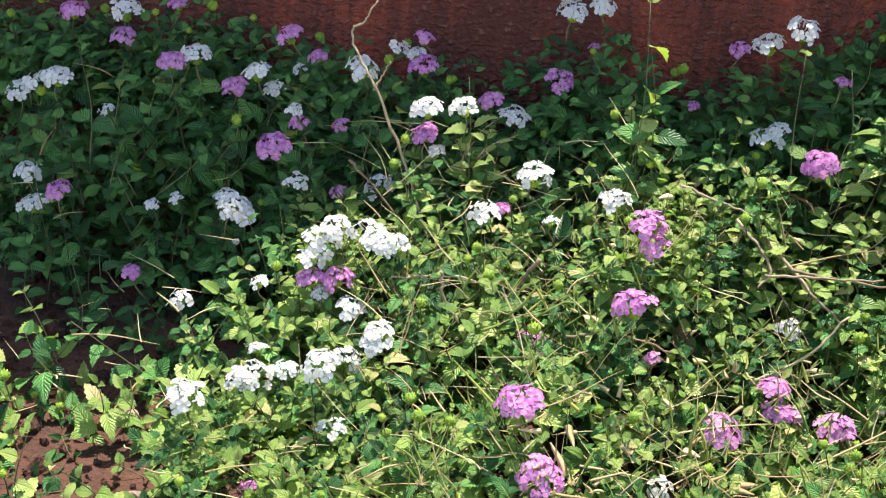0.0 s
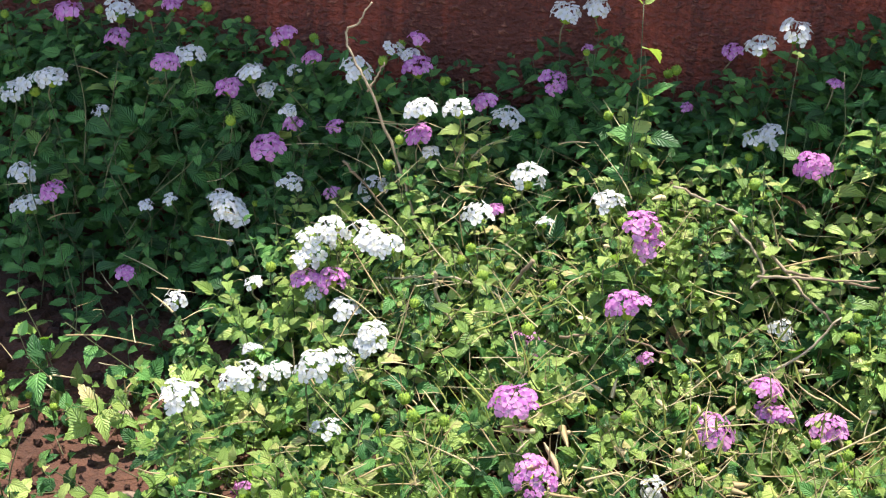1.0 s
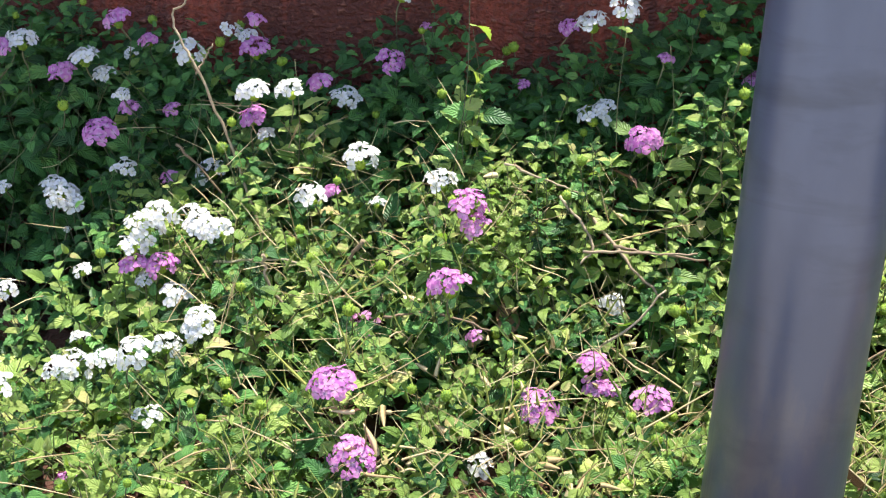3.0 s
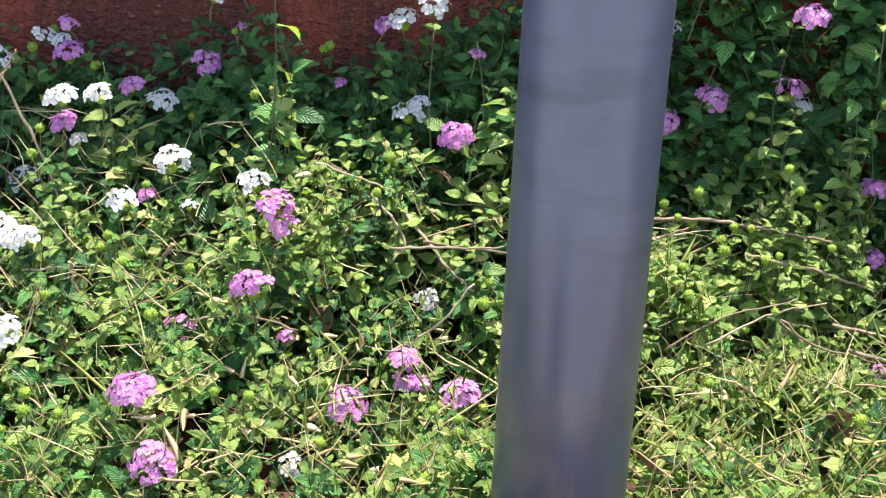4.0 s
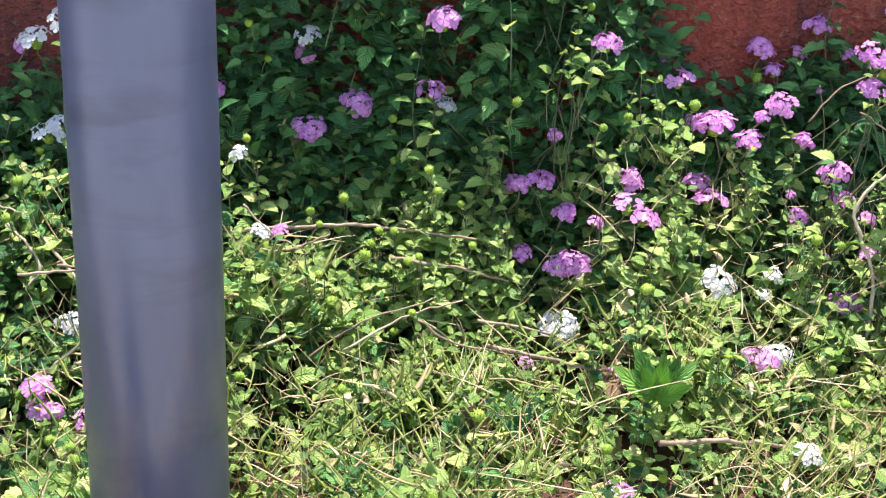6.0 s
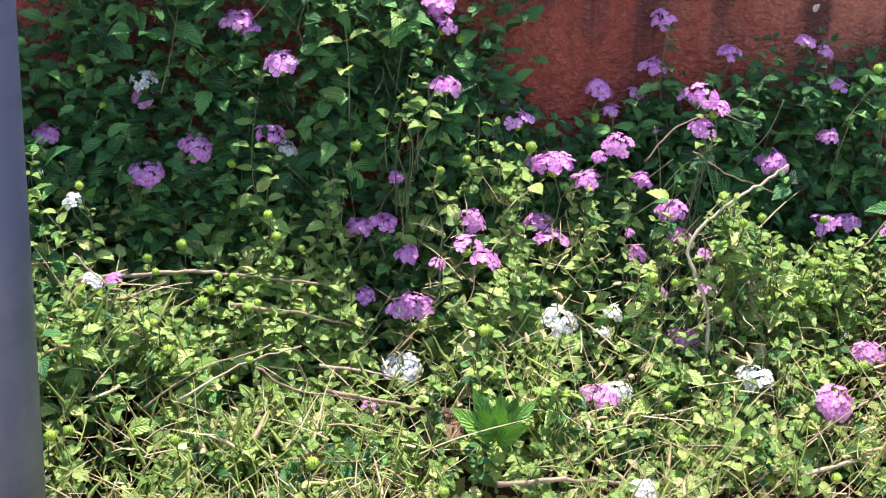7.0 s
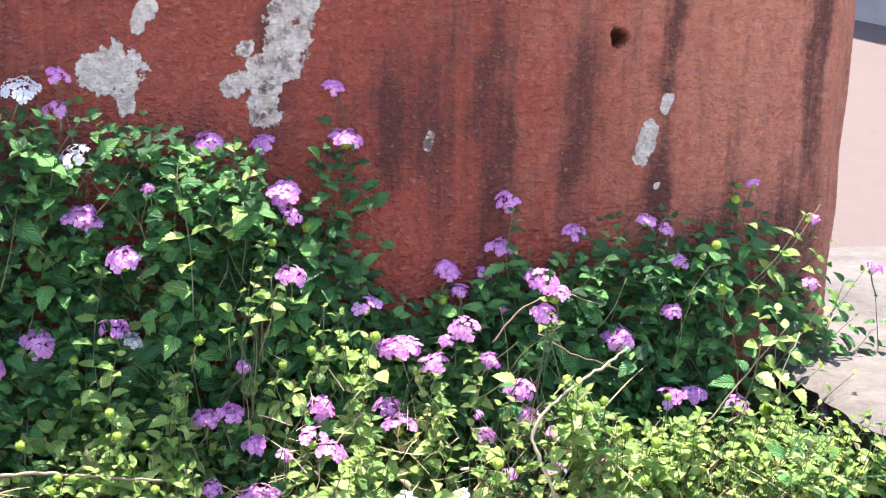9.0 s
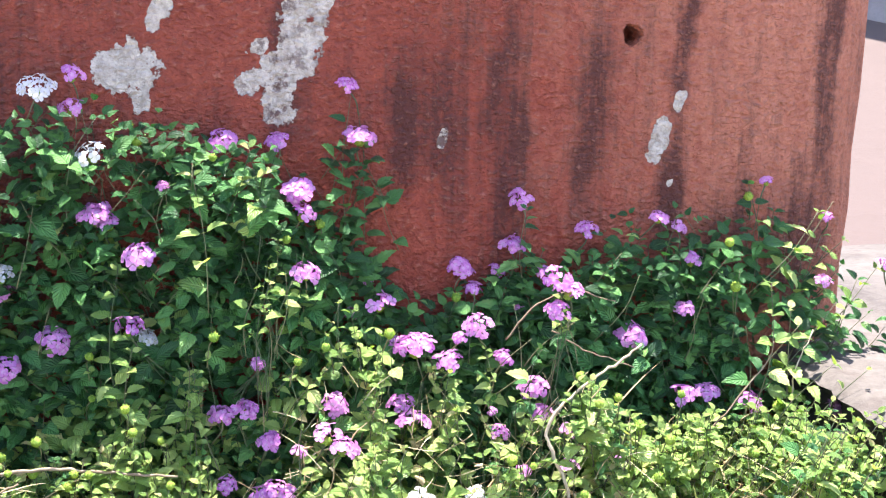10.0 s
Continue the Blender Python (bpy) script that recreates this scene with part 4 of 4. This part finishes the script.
lantana(0.62, 0.72, "lantana bush crowded with bright lilac heads",
        [(0.664, 1.362, 0.258, 22)],
        [(0.628, 1.430, 0.385, 12), (0.674, 1.420, 0.357, 12), (0.709, 1.490, 0.598, 17), (0.699, 1.200, 0.160, 17), (0.632, 1.340, 0.228, 8), (0.666, 1.450, 0.428, 8), (0.666, 1.460, 0.423, 7), (0.629, 1.435, 0.383, 13), (0.654, 1.440, 0.386, 13), (0.674, 1.420, 0.360, 11), (0.703, 1.400, 0.352, 9), (0.633, 1.410, 0.318, 11), (0.716, 1.480, 0.579, 15), (0.708, 1.485, 0.601, 16), (0.669, 1.400, 0.310, 17), (0.715, 1.458, 0.524, 17), (0.652, 1.432, 0.390, 14), (0.680, 1.393, 0.315, 20), (0.710, 1.307, 0.227, 14), (0.634, 1.497, 0.650, 17), (0.691, 1.508, 0.649, 14)])
lantana(0.72, 0.82, "lantana bush with lilac heads in sun",
        [],
        [(0.768, 1.500, 0.464, 8), (0.781, 1.508, 0.498, 9), (0.811, 1.440, 0.386, 16), (0.820, 1.420, 0.373, 18), (0.745, 1.370, 0.367, 15), (0.724, 1.375, 0.378, 16), (0.794, 1.470, 0.484, 17), (0.744, 1.438, 0.387, 15), (0.805, 1.479, 0.437, 14), (0.768, 1.487, 0.469, 9), (0.763, 1.508, 0.705, 11), (0.776, 1.500, 0.657, 18)])
lantana(0.82, 0.92, "lantana bush with lilac and a few white heads",
        [(0.869, 1.310, 0.251, 18), (0.864, 1.200, 0.200, 14), (0.878, 1.380, 0.304, 12), (0.868, 1.370, 0.288, 9), (0.823, 1.368, 0.303, 22)],
        [(0.844, 1.300, 0.251, 19), (0.871, 1.440, 0.451, 9), (0.904, 1.430, 0.373, 6), (0.912, 1.420, 0.354, 11), (0.897, 1.500, 0.489, 11), (0.891, 1.508, 0.508, 12), (0.883, 1.508, 0.513, 14), (0.859, 1.436, 0.430, 17), (0.889, 1.437, 0.466, 17), (0.823, 1.447, 0.448, 22), (0.922, 1.455, 0.424, 10)])
lantana(0.92, 1.02, "sprawling lantana bush with small lilac heads",
        [(1.005, 1.310, 0.260, 21)],
        [(0.947, 1.490, 0.468, 8), (0.924, 1.455, 0.425, 12), (0.925, 1.508, 0.506, 10), (0.971, 1.500, 0.507, 9), (0.959, 1.400, 0.522, 18), (0.974, 1.400, 0.510, 16), (0.962, 1.395, 0.491, 15), (0.949, 1.508, 0.586, 14), (0.942, 1.507, 0.537, 14), (0.950, 1.436, 0.397, 16), (0.955, 1.428, 0.373, 14), (0.949, 1.370, 0.283, 17), (0.930, 1.408, 0.315, 11), (0.991, 1.434, 0.347, 11), (0.982, 1.402, 0.321, 11)])
lantana(1.02, 1.15, "lantana bush with lilac heads along the wall foot",
        [],
        [(1.113, 1.300, 0.287, 17), (1.159, 1.270, 0.285, 17), (1.142, 1.250, 0.255, 19), (1.035, 1.410, 0.321, 8), (1.102, 1.485, 0.567, 12), (1.125, 1.485, 0.555, 10), (1.026, 1.502, 0.553, 14), (1.141, 1.482, 0.519, 12), (1.126, 1.466, 0.469, 11), (1.067, 1.463, 0.443, 18), (1.121, 1.444, 0.380, 15), (1.150, 1.446, 0.382, 15), (1.141, 1.359, 0.265, 15), (1.053, 1.240, 0.262, 20)])
lantana(1.15, 1.40, "straggling lantana bush beside the concrete ledge",
        [],
        [(1.306, 1.500, 0.561, 7), (1.393, 1.508, 0.504, 13), (1.276, 1.380, 0.344, 9), (1.297, 1.477, 0.495, 12), (1.199, 1.434, 0.370, 15), (1.281, 1.406, 0.368, 10), (1.233, 1.508, 0.602, 9)])

HEADS = np.array([(x, y, z, mm * 0.001, z - 0.016 - rough_canopy(x, y)) for p in PLANTS for x, y, z, mm in p[3] + p[4]])
# leafy shoots that stand above the rest: tip, length, leaf size, pairs of leaves, sunlit colour
TALL = [((0.044, 1.400, 0.550), 0.20, 0.032, 10, True), ((0.050, 1.396, 0.505), 0.14, 0.031, 7, False), ((0.056, 1.394, 0.455), 0.12, 0.032, 6, True), ((0.235, 1.42, 0.50), 0.14, 0.034, 5, True), ((0.270, 1.41, 0.46), 0.12, 0.032, 5, True), ((0.193, 1.43, 0.512), 0.15, 0.036, 5, True),
        ((0.210, 1.42, 0.440), 0.10, 0.036, 4, True), ((-0.122, 1.40, 0.462), 0.12, 0.034, 5, True), ((-0.101, 1.40, 0.405), 0.08, 0.032, 4, True), ((-0.172, 1.335, 0.385), 0.12, 0.020, 6, True), ((-0.525, 1.385, 0.455), 0.12, 0.034, 5, False),
        ((0.533, 1.440, 0.530), 0.16, 0.027, 7, True), ((0.544, 1.436, 0.450), 0.10, 0.028, 5, True), ((0.677, 1.450, 0.536), 0.16, 0.032, 6, True), ((0.605, 1.485, 0.625), 0.16, 0.034, 6, False), ((0.604, 1.440, 0.622), 0.14, 0.034, 5, True),
        ((0.659, 1.470, 0.645), 0.14, 0.036, 5, True), ((0.771, 1.500, 0.560), 0.08, 0.028, 4, False), ((0.765, 1.505, 0.690), 0.14, 0.028, 6, False), ((1.205, 1.495, 0.600), 0.13, 0.028, 6, False), ((1.285, 1.480, 0.570), 0.13, 0.024, 5, True),
        ((0.953, 1.495, 0.575), 0.12, 0.030, 6, False), ((0.690, 1.500, 0.640), 0.14, 0.034, 6, False), ((1.119, 1.480, 0.567), 0.12, 0.028, 5, False), ((1.307, 1.490, 0.578), 0.14, 0.027, 6, True), ((1.325, 1.490, 0.535), 0.10, 0.026, 5, True),
        ((1.203, 1.420, 0.503), 0.15, 0.028, 5, True), ((1.233, 1.430, 0.475), 0.13, 0.032, 4, True), ((1.298, 1.450, 0.472), 0.15, 0.028, 5, True), ((1.247, 1.430, 0.455), 0.12, 0.036, 3, True), ((1.263, 1.380, 0.425), 0.12, 0.032, 4, True),
        ((1.291, 1.360, 0.424), 0.12, 0.026, 4, True), ((1.177, 1.420, 0.456), 0.12, 0.038, 4, False), ((1.246, 1.300, 0.385), 0.10, 0.028, 4, True), ((1.222, 1.380, 0.372), 0.10, 0.030, 4, True), ((1.375, 1.500, 0.500), 0.12, 0.022, 5, True)]
for x0, x1, label, whites, lilacs in PLANTS:
    bush = Bush(x0, x1, label)
    bush.fill()
    bush.back()
    bush.skin()
    if x1 > 1.3:
        bush.ledge_side()
    for tip, length, size, pairs, sunny in TALL:
        if x0 <= tip[0] < x1:
            bush.shoot(tip, length, size, sunny, Vector((RND.uniform(-0.1, 0.1) if tip[0] < 1.24 else -0.85, 0.0, -1.0)).normalized(), pairs)
    bush.flowers("white", whites)
    bush.flowers("lilac", lilacs)
    bush.grow(245)

# ---- dry twigs ----


def twig(points, mm):
    """A dry, bare, slightly knotty stem."""
    rnd = random.Random(len(points) * 100 + int(points[0][0] * 1000))
    line = bend(points, 6)
    line = [p + Vector((rnd.gauss(0, 1), rnd.gauss(0, 1), rnd.gauss(0, 1))) * 0.0007 for p in line]
    radii = [mm * 0.00072 * (1.0 - 0.45 * i / len(line)) * rnd.uniform(0.88, 1.15) for i in range(len(line))]
    bm = tube(bmesh.new(), line, radii, 7)
    tagged(new("dry_twig", mesh_of("dry_twig", bm, WOOD)), "bare dry tan twig lying among the lantana", "twig", group="dry twigs")


twig([(-0.134, 1.356, 0.287), (-0.152, 1.360, 0.324), (-0.173, 1.364, 0.377), (-0.201, 1.356, 0.445), (-0.221, 1.360, 0.475), (-0.232, 1.364, 0.500), (-0.218, 1.356, 0.512), (-0.208, 1.360, 0.531)], 2.2)
twig([(-0.206, 1.356, 0.447), (-0.199, 1.360, 0.460), (-0.193, 1.364, 0.475)], 1.6)
twig([(-0.231, 1.371, 0.373), (-0.206, 1.375, 0.349), (-0.170, 1.379, 0.306)], 2.0)
twig([(-0.112, 1.266, 0.304), (-0.108, 1.270, 0.276), (-0.086, 1.274, 0.245)], 2.4)
twig([(-0.163, 1.286, 0.285), (-0.116, 1.290, 0.292), (-0.080, 1.294, 0.289), (-0.048, 1.286, 0.279)], 1.6)
twig([(-0.026, 1.296, 0.317), (-0.039, 1.300, 0.298), (-0.051, 1.304, 0.271), (-0.059, 1.296, 0.255)], 2.8)
twig([(0.091, 1.406, 0.379), (0.111, 1.410, 0.368), (0.153, 1.414, 0.350)], 2.2)
twig([(0.199, 1.326, 0.327), (0.239, 1.330, 0.322), (0.284, 1.334, 0.319)], 2.2)
twig([(0.171, 1.286, 0.228), (0.217, 1.290, 0.257), (0.249, 1.294, 0.301)], 2.0)
twig([(0.339, 1.386, 0.341), (0.416, 1.390, 0.346), (0.468, 1.394, 0.347), (0.527, 1.386, 0.343), (0.586, 1.390, 0.334)], 3.0)
twig([(0.502, 1.366, 0.322), (0.564, 1.370, 0.311), (0.615, 1.374, 0.297)], 2.6)
twig([(0.458, 1.270, 0.267), (0.520, 1.300, 0.290), (0.566, 1.310, 0.299)], 1.6)
twig([(0.010, 1.220, 0.274), (0.050, 1.230, 0.279), (0.103, 1.230, 0.268)], 1.8)
twig([(0.589, 1.300, 0.260), (0.665, 1.290, 0.245), (0.713, 1.290, 0.236)], 2.6)
twig([(0.379, 1.360, 0.331), (0.411, 1.355, 0.334), (0.445, 1.360, 0.348)], 2.2)
twig([(0.176, 1.370, 0.343), (0.219, 1.330, 0.307), (0.248, 1.310, 0.287)], 2.4)
twig([(0.146, 1.360, 0.361), (0.181, 1.340, 0.324), (0.172, 1.330, 0.305)], 2.2)
twig([(0.950, 1.335, 0.194), (0.962, 1.340, 0.258), (0.962, 1.345, 0.315), (0.943, 1.350, 0.361), (0.946, 1.355, 0.388), (0.977, 1.360, 0.415), (1.013, 1.365, 0.436), (1.042, 1.370, 0.454)], 3.0)
twig([(1.000, 1.216, 0.194), (1.049, 1.220, 0.204), (1.099, 1.224, 0.214)], 3.4)
twig([(0.731, 1.206, 0.205), (0.792, 1.210, 0.206), (0.860, 1.214, 0.197)], 3.6)
twig([(0.970, 1.221, 0.188), (1.017, 1.225, 0.223), (1.090, 1.229, 0.274)], 1.6)
twig([(1.114, 1.396, 0.335), (1.150, 1.400, 0.367), (1.195, 1.404, 0.419), (1.199, 1.396, 0.445)], 1.6)
twig([(1.233, 1.416, 0.359), (1.239, 1.420, 0.408), (1.258, 1.424, 0.448)], 1.4)
twig([(0.923, 1.456, 0.439), (0.953, 1.460, 0.473), (0.998, 1.464, 0.489), (1.042, 1.456, 0.478)], 1.5)
twig([(0.964, 1.426, 0.458), (1.002, 1.430, 0.434), (1.061, 1.434, 0.411)], 1.3)
twig([(0.367, 1.326, 0.385), (0.391, 1.330, 0.358), (0.418, 1.334, 0.340)], 1.4)
twig([(0.425, 1.296, 0.250), (0.474, 1.300, 0.282), (0.540, 1.304, 0.304)], 1.5)
twig([(0.525, 1.296, 0.285), (0.558, 1.300, 0.262), (0.616, 1.304, 0.248)], 1.8)
twig([(0.092, 1.366, 0.386), (0.124, 1.370, 0.374), (0.162, 1.374, 0.362)], 2.0)
twig([(0.172, 1.296, 0.327), (0.223, 1.300, 0.330), (0.274, 1.304, 0.333)], 2.0)
twig([(0.585, 1.346, 0.266), (0.636, 1.350, 0.257), (0.691, 1.354, 0.236)], 2.4)

# ---- grass and straw ----


def blades(name, label, material, count, x0, x1, y0, y1, long, wide, lay, seed):
    """Thin bent blades in one joined object."""
    rnd = random.Random(seed)
    verts, faces = [], []
    for _ in range(count):
        x, y = rnd.uniform(x0, x1), rnd.uniform(y0, y1)
        if (POLE_AT - Vector((x, y))).length < 0.07 or abs(x - 0.735) < 0.05 and 1.14 < y < 1.26:
            continue
        top = max(canopy(x, y) - ground_z(x, y), 0.02)
        z = ground_z(x, y) + top * (rnd.uniform(0.2, 0.9) if rnd.random() < 0.35 else rnd.uniform(0.82, 1.06))
        le = long * rnd.choice((0.4, 0.6, 0.8, 1.0, 1.7)) * rnd.uniform(0.8, 1.2)
        a = rnd.uniform(0, 6.28)
        rise = rnd.uniform(*lay)
        d = Vector((math.cos(a), math.sin(a) * 0.6, rise)).normalized()
        side = d.cross(Vector((0, -0.6, 0.8))).normalized() * wide * rnd.choice((0.5, 0.7, 0.8, 1.0, 1.5)) * rnd.uniform(0.8, 1.2)
        n = len(verts)
        steps = 5
        droop = rnd.uniform(0.0, 0.16) * le
        kink = Vector((rnd.gauss(0, 1), rnd.gauss(0, 1), rnd.gauss(0, 1))) * le * 0.025
        for k in range(steps + 1):
            t = k / steps
            p = Vector((x, y, z)) + d * le * t - Vector((0, 0, droop * t * t)) + kink * math.sin(t * 5)
            p.y = min(p.y, WALL_Y - 0.01)
            p.z = max(p.z, ground_z(p.x, p.y) + 0.002)
            taper = 1.0 - 0.8 * t * t
            thick = side.cross(d) * 0.5
            for q in (side, thick, -side):
                verts.append(tuple(p + q * taper))
        for k in range(steps):
            b = n + 3 * k
            for i, j in ((0, 1), (1, 2), (2, 0)):
                faces.append((b + i, b + j, b + 3 + j, b + 3 + i))
    me = bpy.data.meshes.new(name)
    me.from_pydata(verts, [], faces)
    me.polygons.foreach_set("use_smooth", [True] * len(me.polygons))
    me.materials.append(material)
    tagged(new(name, me), label, "grass", kind="stuff")


blades("dry_grass", "fine tangled dry straw between the plants", STRAW, 2300, -0.20, 1.2, 1.06, 1.41, 0.036, 0.00048, (-0.2, 1.6), 31)
blades("dry_stalk", "long bleached dry stalks leaning among the plants", STRAW, 160, -0.05, 1.22, 1.08, 1.42, 0.075, 0.0007, (-0.05, 1.0), 35)
blades("withered_blade", "short curled withered tan leaf blades", STRAW, 420, 0.0, 1.2, 1.06, 1.38, 0.018, 0.0026, (-0.3, 1.2), 36)
blades("green_grass", "short yellow-green grass at the front of the bed", BLADE, 1300, -0.1, 1.2, 1.05, 1.33, 0.026, 0.0010, (0.5, 2.4), 33)
blades("meadow_grass", "thick yellowing grass and straw in the open part of the bed", BLADE, 700, 0.36, 0.80, 1.14, 1.345, 0.026, 0.0012, (0.1, 2.2), 38)
blades("meadow_straw", "bleached straw tangled over the grass", STRAW, 280, 0.36, 0.80, 1.14, 1.36, 0.036, 0.0006, (-0.1, 1.4), 39)
blades("pale_straw", "pale bleached straw in front of the ledge", STRAW, 500, 0.70, 1.235, 1.19, 1.405, 0.034, 0.00050, (-0.2, 1.6), 37)
blades("sparse_straw", "scattered straw on bare soil", STRAW, 160, -0.75, -0.05, 1.0, 1.45, 0.05, 0.0007, (-0.1, 0.5), 34)

# ---- loose leaves, a stone and a broad-leaved weed ----


def dead_leaf(x, y, z, size, turn, tip, label):
    bm = bmesh.new()
    cols, rows = 5, 9
    grid = []
    for i in range(rows):
        v = i / (rows - 1)
        w = 0.34 * math.sin(math.pi * min(max(v, 0.02), 0.99)) ** 0.8
        grid.append([bm.verts.new(((u - 2) / 2 * w, v - 0.5, 0.25 * abs((u - 2) / 2) ** 1.5 * w + 0.12 * math.sin(v * 4 + turn) + 0.03 * math.sin(i * 3 + u * 5))) for u in range(cols)])
    for a, b in zip(grid, grid[1:]):
        for i in range(cols - 1):
            bm.faces.new((a[i], a[i + 1], b[i + 1], b[i])).smooth = True
    ob = new("dead_leaf", mesh_of("dead_leaf", bm, DEAD))
    ob.matrix_basis = pose(x, y, z, tip, 15, turn) @ Matrix.Diagonal((size, size, size, 1))
    tagged(ob, label, "leaf", group="dead leaves")


dead_leaf(0.204, 1.400, 0.375, 0.034, 70, 40, "curled brown dead leaf caught in the bush")
dead_leaf(0.110, 1.30, 0.255, 0.036, 20, 60, "curled brown dead leaf caught in the bush")
dead_leaf(0.572, 1.235, 0.215, 0.040, 150, 55, "tan dead leaf lying on the grass")
dead_leaf(0.700, 1.285, 0.228, 0.040, 20, 50, "tan dead leaf lying on the grass")
dead_leaf(0.405, 1.155, 0.205, 0.040, 110, 30, "tan dead leaf lying on the grass")
dead_leaf(-0.030, 1.235, 0.215, 0.042, 95, 35, "reddish brown dead leaf under the flowers")


def stone(x, y, size, label):
    bm = bmesh.new()
    bmesh.ops.create_icosphere(bm, subdivisions=3, radius=1)
    for v in bm.verts:
        v.co = v.co * (1 + 0.25 * noise.noise(v.co * 1.3 + Vector((x, y, 0)) * 9) + 0.06 * noise.noise(v.co * 5))
        v.co.z *= 0.55
    ob = new("stone", mesh_of("stone", smooth(bm), STONE))
    ob.matrix_basis = pose(x, y, ground_z(x, y) + size * 0.35, 0, 0, x * 500) @ Matrix.Diagonal((size, size * 0.7, size, 1))
    tagged(ob, label, "stone", group="loose stones")


stone(-0.395, 1.215, 0.015, "pale pinkish stone lying on red soil")
stone(-0.52, 1.12, 0.014, "small reddish stone lying on soil")
stone(-0.33, 1.09, 0.011, "small reddish stone lying on soil")


def weed(x, y, z):
    """A rosette of long, toothed, bright green leaves."""
    root = tagged(new("broadleaf_weed"), "bright green broad-leaved weed with upright toothed leaves", "weed")
    root.matrix_basis = Matrix.Translation((x, y, z))
    rnd = random.Random(12)
    kinds = [leaf_mesh(k, WEED, 0.17, c, 0.2) for k, c in enumerate((0.05, 0.15, 0.25))]
    for i in range(11):
        a = i * 2.4
        d = Vector((math.cos(a) * 0.75, math.sin(a) * 0.5 - 0.15, 1.7 - 0.12 * i)).normalized()
        m = frame_of(d, Vector((0, -0.8, 0.5))).to_4x4()
        s = rnd.uniform(0.040, 0.062)
        part("leaf", kinds[i % 3], None, root, m=m @ Matrix.Diagonal((s, s, s, 1)))


weed(0.735, 1.250, 0.225)
